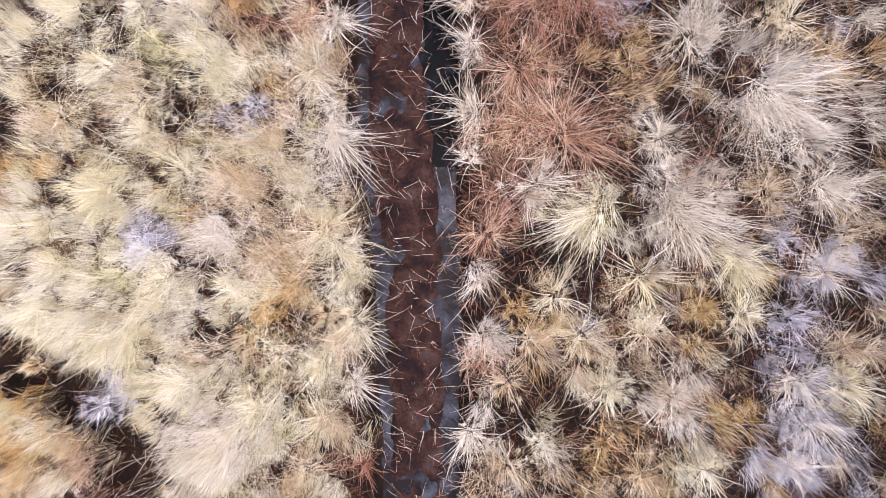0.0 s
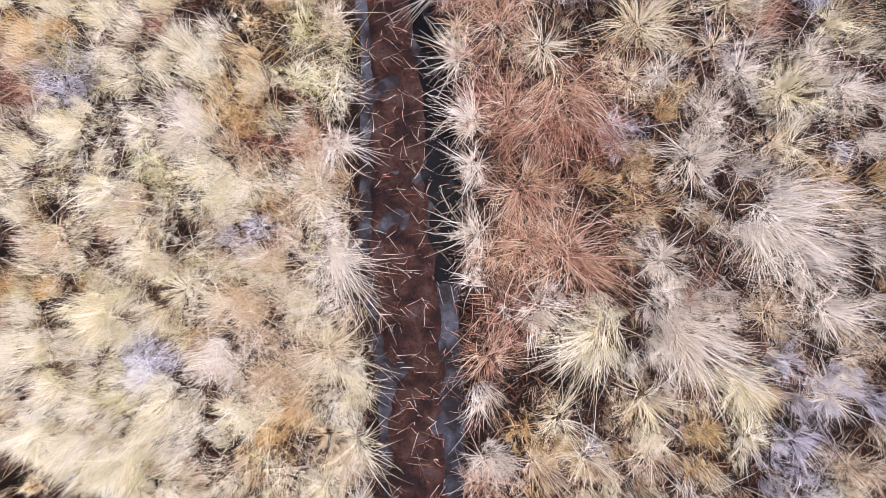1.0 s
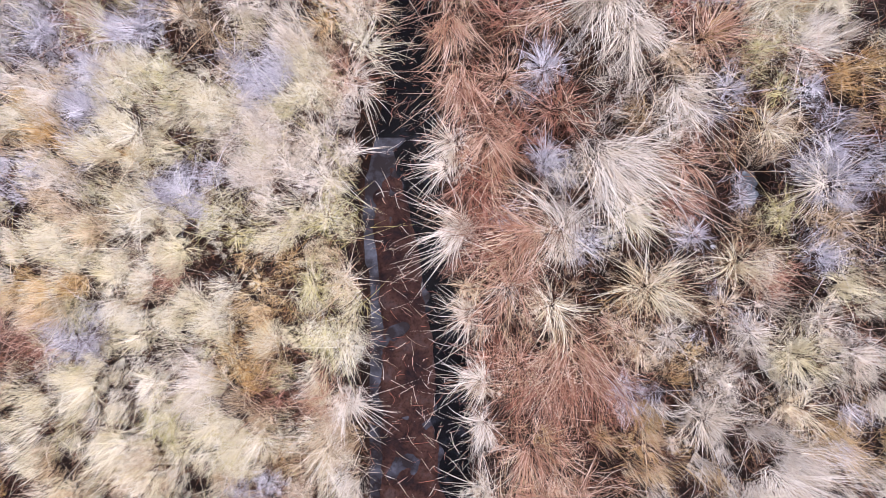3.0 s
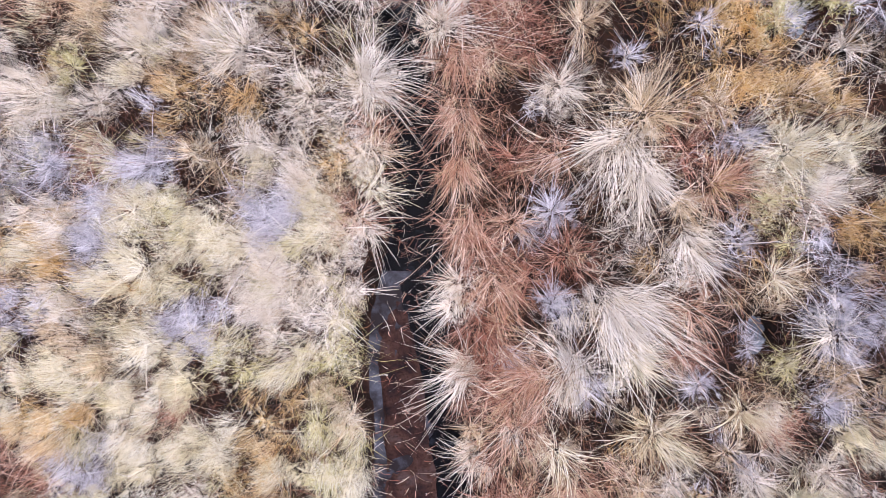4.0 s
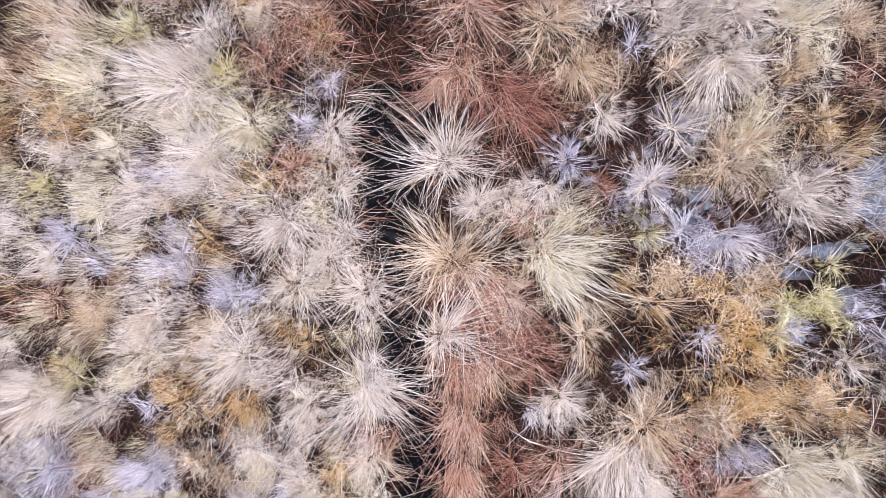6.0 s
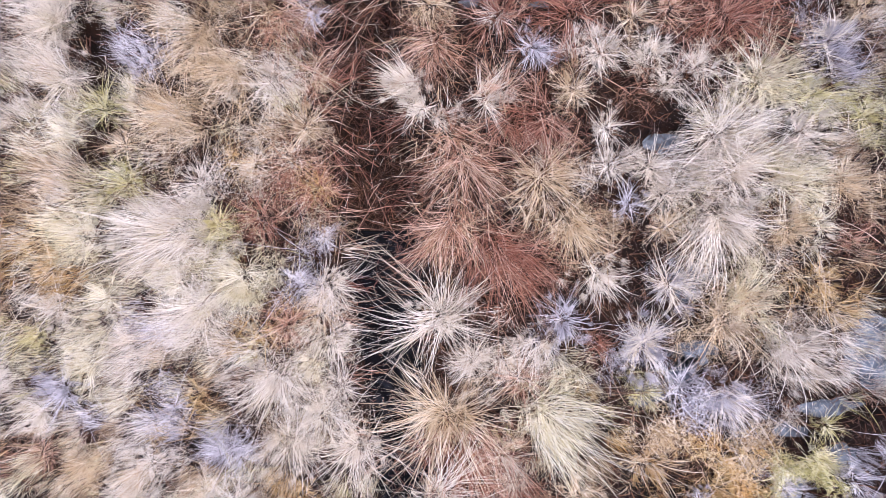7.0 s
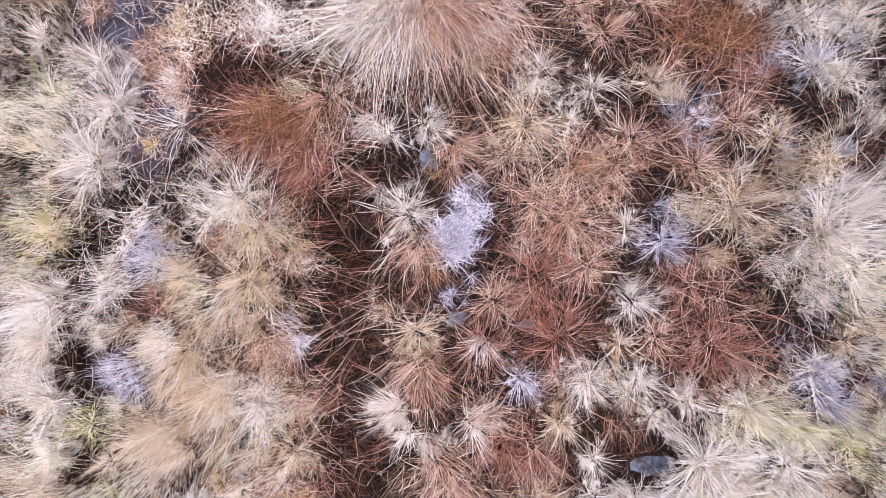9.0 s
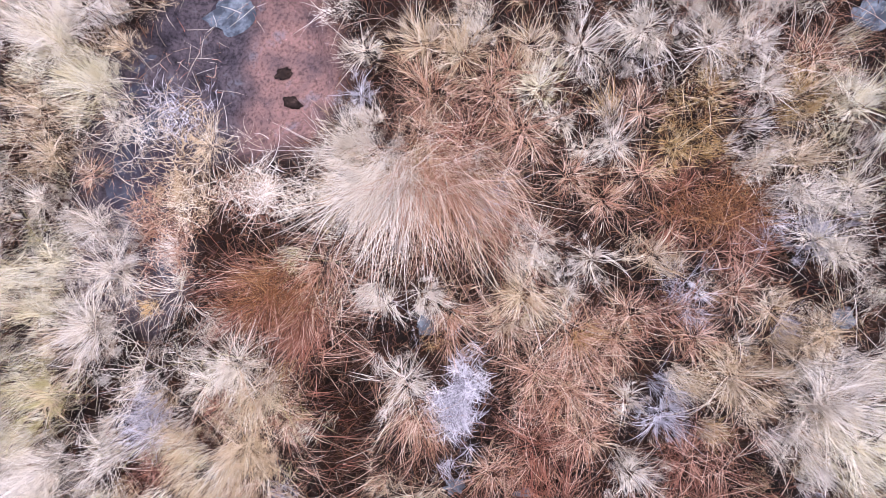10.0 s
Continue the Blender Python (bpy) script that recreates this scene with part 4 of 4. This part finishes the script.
tussock("pale", -0.61, 10.44, 0.16, -0.4, -0)
tussock("pale", 0.62, 10.44, 0.18)
tussock("tan", 1.14, 10.51, 0.22)
tussock("straw", -2.83, 10.51, 0.22)
tussock("cream", 2.46, 10.54, 0.25)
tussock("ochre", 2.15, 10.61, 0.33)
tussock("ochre", 1.58, 10.62, 0.25)
tussock("tan", 0.17, 10.62, 0.22)
tussock("tan", -0.22, 10.62, 0.33)
tussock("lilac", -0.69, 10.62, 0.15)
tussock("cream", 0.48, 10.65, 0.25)
tussock("pale", 1.92, 10.68, 0.22)
tussock("cream", -2.50, 10.70, 0.33)
tussock("tan", 0.27, 10.76, 0.22)
tussock("tan", 2.24, 10.85, 0.27, 0.2, -0)
tussock("straw", -0.01, 10.87, 0.29)
tussock("pale", -0.65, 10.90, 0.16)
tussock("pale", 1.82, 10.93, 0.25)
tussock("pale", 1.55, 10.93, 0.29)
tussock("pale", 0.76, 10.93, 0.27)
tussock("straw", 0.41, 10.94, 0.25)
tussock("straw", -0.26, 10.94, 0.33)
tussock("straw", -2.29, 10.95, 0.18)
tussock("cream", -2.77, 10.95, 0.29)
tussock("pale", 1.14, 11.00, 0.33, -0.2, -0.5)
tussock("pale", 0.09, 11.01, 0.14)
tussock("pale", -2.76, 11.05, 0.41, 0, -0.2)


# ---- the matted sward between the tussocks ----
BARE = [(-1.58, 10.49, 0.95, 0.85), (-1.95, 9.62, 0.62, 0.62), (-0.01, 8.55, 0.16, 0.50), (-0.75, 7.81, 0.22, 0.5), (1.49, 5.49, 0.3, 0.3), (2.26, 5.07, 0.35, 0.3)]  # thinly grown spots: middle, half sizes


def sward():
    step = 0.12
    gx, gy = np.meshgrid(np.arange(-3.4, 3.4, step), np.arange(-2.3, 11.9, step))
    cx = (gx + rng.uniform(-0.5, 0.5, gx.shape) * step).ravel()
    cy = (gy + rng.uniform(-0.5, 0.5, gy.shape) * step).ravel()
    bare = np.zeros(len(cx), bool)
    for x, y, rx, ry in BARE:
        bare |= np.hypot((cx - x) / rx, (cy - y) / ry) < 1
    for x, y, rx, ry in PUDDLES:
        bare |= (np.hypot((cx - x) / rx, (cy - y) / ry) < 1) & (rng.random(len(cx)) < 0.5)
    hole = lumps(cx + 70, cy + 33, 0.21) < np.where(cx < -0.7, 0.20, np.where(cx > 1.3, np.where(cy > 5.6, 0.24, 0.38), np.where(cy > 2.2, 0.64, 0.54))) * smooth((cy + 2.5) / 3.5 + 0.45)
    keep = (np.hypot((cx - POOL[0]) / POOL[2], (cy - POOL[1]) / POOL[3]) > 1.0) & (land(cx, cy) > -0.33) & (~hole | (rng.random(len(cx)) < 0.12)) & (~bare | (rng.random(len(cx)) < 0.12))
    cx, cy = cx[keep], cy[keep]
    m = 90000
    ux, uy = rng.uniform(-3.3, 3.3, m), rng.uniform(-2.2, 11.8, m)
    uz = land(ux, uy)
    dry = (uz > -0.33) & (uz < -0.1) & (np.hypot((ux - POOL[0]) / POOL[2], (uy - POOL[1]) / POOL[3]) > 1.0)
    ux, uy, uz = ux[dry], uy[dry], uz[dry]
    m = len(ux)
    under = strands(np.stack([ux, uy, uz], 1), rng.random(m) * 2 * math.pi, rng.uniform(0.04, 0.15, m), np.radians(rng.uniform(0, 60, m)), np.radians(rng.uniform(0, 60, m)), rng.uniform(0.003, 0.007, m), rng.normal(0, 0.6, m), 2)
    tagged(new("thatch", blade_mesh("thatch", [(under, SHADED_THATCH)])), "rust-brown old thatch and moss under the grass, darkened with painted shade", "thatch", kind="stuff")
    tx, ty = np.array([t[1] for t in TUFTS]), np.array([t[2] for t in TUFTS])
    tr = np.array([t[3] for t in TUFTS])
    kinds = list(GRASS)
    tk = np.array([kinds.index(t[0]) for t in TUFTS])
    d = np.hypot(cx[:, None] - tx, cy[:, None] - ty) / (tr + 0.12) + rng.uniform(0, 0.35, (len(cx), len(tx)))
    near = tk[d.argmin(1)]
    open_ground = (d.min(1) > 0.95) & (cy > 3.2) & (cy < 11.1) & (np.abs(cx) < 2.7) & (rng.random(len(cx)) < np.where((cx > -0.5) & (cx < 1.3), 0.7, 0.25))
    cx, cy, near = cx[~open_ground], cy[~open_ground], near[~open_ground]
    west = cx < np.interp(cy, DITCH_Y, DITCH_W) + 0.05
    usual_w = rng.choice([kinds.index(k) for k in ("cream", "straw", "green", "ochre")], len(cx), p=[0.60, 0.20, 0.17, 0.03])
    usual_e = rng.choice([kinds.index(k) for k in ("pale", "straw", "tan", "russet", "ochre", "lilac")], len(cx), p=[0.12, 0.15, 0.33, 0.24, 0.09, 0.07])
    fair = rng.choice([kinds.index(k) for k in ("pale", "cream", "straw", "green")], len(cx), p=[0.40, 0.32, 0.18, 0.10])
    usual_e = np.where((cx > np.where(cy < 7.6, 1.2, 2.2)) & (cy > 5.6), fair, usual_e)
    usual_w = np.where((cx < -1.5) & (cy > 5.6), fair, usual_w)
    kind = np.where(rng.random(len(cx)) < 0.72, near, np.where(west, usual_w, usual_e))
    labels = {"tan": "brownish pink tangled grass", "cream": "flattened creamy yellow grass", "pale": "matted bleached cream grass", "straw": "matted straw-coloured grass", "green": "matted yellow-green grass", "russet": "matted russet dead grass",
              "ochre": "ochre mossy grass", "lilac": "grey-lilac matted grass"}
    crossing = []
    for i, k in reversed(list(enumerate(kinds))):
        sel = np.flatnonzero(kind == i)
        if not len(sel):
            continue
        x0, y0 = cx[sel], cy[sel]
        flow = -0.7 * math.pi + 1.6 * math.pi * (lumps(x0 + 100, y0, 0.6) - 0.5) + rng.normal(0, 0.7, len(sel))
        tall = (0.6 + 1.0 * lumps(x0, y0 + 60, 0.24)) * rng.uniform(0.7, 1.25, len(sel))
        many = (rng.integers(10, 50, len(sel)) * np.where((x0 < -0.7) & (y0 < 4.0), 3.2, 1.4) * (0.5 if k in ("russet", "tan") else 1.0)).astype(int)
        def clump(count, reach, rise, width, steps):
            """Blades of every clump: from a small patch of ground, swept along the lie of the sward."""
            own = np.repeat(np.arange(len(sel)), count)
            n = len(own)
            a = rng.random(n) * 2 * math.pi
            q = np.where(x0[own] < -0.7, 0.078, 0.064) * np.sqrt(rng.random(n))
            bx, by = x0[own] + q * np.cos(a), y0[own] + q * np.sin(a)
            head = np.arctan2(0.55 * np.sin(a) + np.sin(flow[own]), 0.55 * np.cos(a) + np.cos(flow[own])) + rng.normal(0, 0.6, n)
            length = rng.uniform(*reach, n) * tall[own] * np.where((bx < -0.7) & (by < 4.0), 0.72, 0.95)
            base = np.stack([bx, by, land(bx, by) - 0.01], 1)
            return base, strands(base, head, length, np.radians(rng.uniform(*rise, n)), np.radians(rng.uniform(0, 75 if steps > 1 else 20, n)), rng.uniform(*width, n), rng.normal(0, 0.4, n), steps, lot_tone[own])

        lot_tone = rng.random(len(sel))
        base, s = clump((many * 0.62).astype(int), (0.07, 0.21), (35, 85), (0.0015, 0.0030), 2)
        _, tips = clump((many * (0.7 if k in ("russet", "tan") else 1.9)).astype(int), (0.07, 0.17), (50, 89), (0.0014, 0.0027), 1)
        n = len(base)
        loose = rng.choice(n, n // (5 if k == "russet" else 8 if k == "tan" else 34 if k == "cream" else 16), replace=False)
        over = strands(base[loose] + [0, 0, 0.05], rng.random(len(loose)) * 2 * math.pi, rng.uniform(0.16, 0.46, len(loose)), np.radians(rng.uniform(10, 50, len(loose))), np.radians(rng.uniform(10, 60, len(loose))),
                       rng.uniform(0.0016, 0.0030, len(loose)), rng.normal(0, 0.2, len(loose)), 4)
        if k == "russet":
            crossing, over = over, s[:0]
        lots = [(s, GRASS[k]), (tips, DOWN["cream" if k == "green" else k])] + ([(over, DOWN[k])] if len(over) else []) + ([(crossing, DOWN[k])] if k == "tan" and len(crossing) else [])
        tagged(new("grass_" + k, blade_mesh("grass_" + k, lots + SMALL.get(k, []))), labels[k] + " covering the peat between tussocks", "grass", kind="stuff")


def litter():
    """Loose dead stems lying in the ditch, the gully and the pool."""
    n = 30000
    x, y = rng.uniform(-3.2, 1.0, n), rng.uniform(-2.0, 11.6, n)
    z = land(x, y)
    d = inside_ditch(x, y)
    fallen = (d > -0.05) & (y > 6.4)
    keep = (z < -0.34) & ((fallen & (rng.random(n) < 0.12)) | (rng.random(n) < np.where(d > 0, np.where(y > 6.2, 0.06, 0.22), 0.22)))
    x, y, z, d, fallen = x[keep], y[keep], z[keep], d[keep], fallen[keep]
    m = len(x)
    base = np.stack([x, y, np.maximum(z, np.where(d > 0, -0.40, -0.34)) + 0.01 + np.where(fallen, rng.uniform(0, 0.12, m), 0)], 1)
    long = np.where(fallen, rng.uniform(0.14, 0.42, m), rng.uniform(0.015, 0.13, m))
    s = strands(base, rng.random(m) * 2 * math.pi, long, np.radians(rng.uniform(-5, 22, m)), np.radians(rng.uniform(0, 40, m)), rng.uniform(0.0016, 0.0034, m), rng.normal(0, 0.9, m), 3)
    part = rng.choice(m, int(m * 0.8), replace=False)
    t = strands(base[part] + [0.01, 0.01, 0.005], rng.random(len(part)) * 2 * math.pi, rng.uniform(0.01, 0.26, len(part)) * np.where(inside_ditch(x, y)[part] > 0, 0.7, 1.0), np.radians(rng.uniform(0, 20, len(part))), np.radians(rng.uniform(0, 30, len(part))), rng.uniform(0.0012, 0.0024, len(part)), rng.normal(0, 0.4, len(part)), 3)
    tagged(new("straw_bits", blade_mesh("straw_bits", [(t, GRASS["pale"])])), "broken pale straw bits on the wet peat", "litter", kind="stuff")
    tagged(new("dead_stems", blade_mesh("dead_stems", [(s, GRASS["russet"])])), "loose dead grass stems on the wet peat", "litter", kind="stuff")


def overhang():
    """Locks of dead blades that hang from both banks over the ditch, and the dark tangle on the floor of its dry end."""
    lots = {"russet": [], "tan": [], "pale": []}
    for side in (-1, 1):
        edge = DITCH_W if side < 0 else DITCH_E
        y = 3.3
        while y < 9.1:
            dry_end = y > 6.2
            y += rng.uniform(0.07, 0.24) if dry_end else rng.uniform(0.12, 0.34)
            kind = rng.choice(["russet", "tan", "pale"], p=[0.45, 0.45, 0.10] if dry_end else [0.2, 0.35, 0.45])
            m = int(rng.integers(5, 19))
            x = float(np.interp(y, DITCH_Y, edge)) + side * rng.uniform(-0.02, 0.12)
            base = np.stack([rng.normal(x, 0.025, m), rng.normal(y, 0.03, m), np.full(m, -0.24) + rng.normal(0, 0.03, m)], 1)
            head = (0 if side < 0 else math.pi) + rng.normal(0, 0.55) + rng.normal(0, 0.2, m)
            lots[kind].append(strands(base, head, rng.uniform(0.12, 0.42, m) * rng.uniform(0.7, 1.15), np.radians(rng.uniform(5, 50) + rng.normal(0, 8, m)), np.radians(rng.uniform(20, 80, m)), rng.uniform(0.0018, 0.0036, m), rng.normal(0, 0.35) + rng.normal(0, 0.2, m), 4))
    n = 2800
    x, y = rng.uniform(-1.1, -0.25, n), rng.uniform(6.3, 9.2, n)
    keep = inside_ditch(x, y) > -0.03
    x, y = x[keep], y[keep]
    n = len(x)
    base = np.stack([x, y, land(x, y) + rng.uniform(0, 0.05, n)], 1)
    # Dead stems whose dark tone also carries the ditch floor's shade.
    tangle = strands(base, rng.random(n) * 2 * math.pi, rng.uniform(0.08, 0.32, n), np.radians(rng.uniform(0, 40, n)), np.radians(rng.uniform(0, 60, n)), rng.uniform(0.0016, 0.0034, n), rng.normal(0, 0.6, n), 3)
    tagged(new("ditch_tangle", blade_mesh("ditch_tangle", [(tangle, SHADED_THATCH)])), "brown tangled dead stems on the ditch floor, darkened with painted shade", "dead grass", kind="stuff")
    words = {"russet": "russet dead", "tan": "pinkish brown", "pale": "bleached"}
    for k, l in lots.items():
        tagged(new("bank_grass", blade_mesh("bank_grass", [(p, GRASS[k]) for p in l])), words[k] + " blades hanging from the banks over the ditch", "grass", kind="stuff")


sward()
litter()
overhang()


# ---- low mats ----
RUST = grass_material("rust_grass", [(0.0, (0.035, 0.012, 0.004)), (0.4, (0.12, 0.044, 0.013)), (0.75, (0.24, 0.10, 0.033)), (1.0, (0.42, 0.23, 0.10))], (0.16, 0.055, 0.015), (0.08, 0.026, 0.008))


def moss_mat(kind, x, y, rx, ry, tall, text, dense=1.0):
    """A low soft mat of short fine shoots, thinner towards its edge."""
    n = int((26000 * rx * ry + 300) * dense)
    a, q = rng.random(n) * 2 * math.pi, rng.random(n) ** 0.75
    q = q * (1 + 0.7 * rough(x + 4 * np.cos(a), y + 4 * np.sin(a), 1.5))
    bx, by = x + rx * q * np.cos(a), y + ry * q * np.sin(a)
    keep = rough(bx, by, 0.12) > -0.22 + 0.3 * q
    bx, by = bx[keep], by[keep]
    n = len(bx)
    base = np.stack([bx, by, land(bx, by) + 0.04 * (1 - np.minimum(q[keep], 1) ** 2)], 1)
    tone = np.clip(0.5 + 1.2 * rough(bx + 3, by, 0.07), 0, 1)
    s = strands(base, rng.random(n) * 2 * math.pi, rng.uniform(0.4, 1.0, n) * tall, np.radians(rng.uniform(15, 85, n)), np.radians(rng.uniform(0, 90, n)), rng.uniform(0.0025, 0.0045, n), rng.normal(0, 0.8, n), 2, tone)
    return tagged(new("moss_mat", blade_mesh("moss_mat", [(s, RUST if kind == "rust" else GRASS[kind])])), text, "moss", "moss mats")


moss_mat("lilac", -0.02, 8.55, 0.18, 0.46, 0.15, "pale grey-lilac moss mat between russet tussocks", 1.5)
moss_mat("straw", -1.89, 9.97, 0.26, 0.24, 0.10, "thin low straw-brown moss mat on wet peat", 0.7)
moss_mat("tan", -1.88, 9.59, 0.26, 0.22, 0.12, "low straw-coloured grass mat on wet peat", 0.4)
moss_mat("pale", -1.23, 9.96, 0.28, 0.18, 0.18, "curled mat of bleached dead grass by the pool", 0.5)
moss_mat("lilac", -1.98, 10.55, 0.30, 0.30, 0.14, "thin lilac-brown dead grass mat on wet peat", 0.2)
moss_mat("pale", -2.29, 10.40, 0.34, 0.30, 0.16, "thin tangle of bleached stems on wet peat", 0.14)
moss_mat("tan", -2.12, 9.74, 0.30, 0.34, 0.14, "thin tangle of brown stems on wet peat", 0.3)
moss_mat("pale", -2.28, 8.60, 0.26, 0.3, 0.16, "thin tangle of bleached stems over dark water", 0.16)
moss_mat("rust", -1.25, 9.25, 0.30, 0.28, 0.34, "dark rust-brown dead grass over the head of the ditch", 0.55)
moss_mat("rust", 1.63, 9.84, 0.42, 0.26, 0.30, "rust-brown dead grass between tan tussocks", 0.35)
moss_mat("ochre", 1.79, 4.76, 0.24, 0.22, 0.08, "ochre moss cushion between grey tufts")
moss_mat("ochre", 2.22, 4.44, 0.22, 0.20, 0.08, "ochre-orange moss cushion between grey tufts")
moss_mat("ochre", 1.62, 5.05, 0.34, 0.26, 0.10, "golden moss and short grass between puddles", 0.8)
moss_mat("ochre", 1.70, 4.42, 0.40, 0.24, 0.10, "golden-yellow mossy grass mat", 0.8)
moss_mat("green", 2.12, 5.02, 0.30, 0.20, 0.09, "olive moss round small bog puddles", 0.8)
moss_mat("lilac", 1.50, 5.42, 0.26, 0.20, 0.14, "dark grey-lilac dead grass mat beside puddles", 0.6)
moss_mat("straw", 1.20, 5.22, 0.26, 0.22, 0.12, "low straw-coloured grass mat beside a puddle", 0.6)



def stem_tangle(kind, x, y, rx, ry, n, long, curl, text):
    """Dead stems lying loose over one another on the wet peat, straight or curled."""
    a, q = rng.random(n) * 2 * math.pi, np.sqrt(rng.random(n))
    bx, by = x + rx * q * np.cos(a), y + ry * q * np.sin(a)
    base = np.stack([bx, by, land(bx, by) + rng.uniform(0.01, 0.07, n)], 1)
    s = strands(base, rng.random(n) * 2 * math.pi, rng.uniform(0.4, 1.0, n) * long, np.radians(rng.uniform(0, 30, n)), np.radians(rng.uniform(0, 45, n)), rng.uniform(0.0018, 0.0036, n), rng.normal(0, curl, n), 6)
    return tagged(new("stem_tangle", blade_mesh("stem_tangle", [(s, GRASS[kind])])), text, "dead stems", "stem tangles")


stem_tangle("pale", -1.30, 9.98, 0.34, 0.18, 260, 0.34, 2.4, "curled heap of bleached dead stems beside the pool")
stem_tangle("tan", -1.42, 9.93, 0.22, 0.16, 160, 0.30, 2.0, "curled brownish dead stems beside the pool")
stem_tangle("pale", -2.40, 10.36, 0.26, 0.28, 60, 0.34, 0.4, "straight bleached stems lying crosswise on violet mud")
stem_tangle("straw", -1.92, 10.42, 0.22, 0.26, 170, 0.22, 0.9, "thin brown stems standing in the violet mud")
stem_tangle("straw", -1.96, 9.93, 0.34, 0.30, 220, 0.22, 1.2, "straw-brown tangle of stems on wet peat")
stem_tangle("tan", -2.18, 9.55, 0.34, 0.38, 180, 0.26, 0.9, "brown tangle of thin stems on wet peat")
stem_tangle("pale", -2.28, 8.95, 0.26, 0.50, 90, 0.34, 0.5, "bleached stems lying over the dark side channel")
stem_tangle("pale", -1.62, 10.20, 0.40, 0.20, 60, 0.26, 1.0, "few bleached stems strewn on pink mud")

# ---- loose things on the mud by the pool ----
def peat_clod(x, y, size, turn):
    """A broken lump of black peat."""
    bm = bmesh.new()
    bmesh.ops.create_icosphere(bm, subdivisions=3, radius=1)
    for v in bm.verts:
        k = 1 + 0.7 * noise.noise(v.co * 1.9 + Vector((x * 9, y * 9, 0))) + 0.15 * noise.noise(v.co * 5)
        v.co = Vector((v.co.x * size * 1.25 * k, v.co.y * size * 0.75 * k, max(v.co.z, -0.5) * size * 0.32 * k))
    me = bpy.data.meshes.new("peat_clod")
    bm.to_mesh(me)
    me.materials.append(PEAT)
    me.polygons.foreach_set("use_smooth", np.ones(len(me.polygons), bool))
    ob = tagged(new("peat_clod", me), "small black broken clod of wet peat on the mud", "clod", "peat clods")
    ob.matrix_world = pose(x, y, float(land(x, y)) + size * 0.22, 0, 0, turn)
    return ob


def dead_stalk(x, y, heading, length):
    """One bleached hollow stalk lying out over the wet mud."""
    me = bpy.data.meshes.new("dead_stalk")
    bm = bmesh.new()
    rings = []
    for i in range(9):
        s = i / 8
        c = Vector((length * s, 0.02 * math.sin(3 * s), 0.05 + 0.05 * s - 0.07 * s * s))
        rad = 0.006 * (1 - 0.6 * s)
        rings.append([bm.verts.new(c + Vector((0, rad * math.cos(a), rad * math.sin(a)))) for a in (k * math.pi / 3 for k in range(6))])
    for p, q in zip(rings, rings[1:]):
        for k in range(6):
            bm.faces.new((p[k], p[(k + 1) % 6], q[(k + 1) % 6], q[k]))
    bm.faces.new(rings[0][::-1]), bm.faces.new(rings[-1])
    bm.to_mesh(me)
    me.materials.append(GRASS["pale"])
    ob = tagged(new("dead_stalk", me), "bleached white dead stalk lying over wet peat", "stalk")
    ob.matrix_world = pose(x, y, float(land(x, y)), 0, 0, heading)
    return ob


peat_clod(-1.23, 10.78, 0.045, 25)
peat_clod(-1.17, 10.58, 0.05, -20)
dead_stalk(-2.30, 11.14, 4, 0.3)
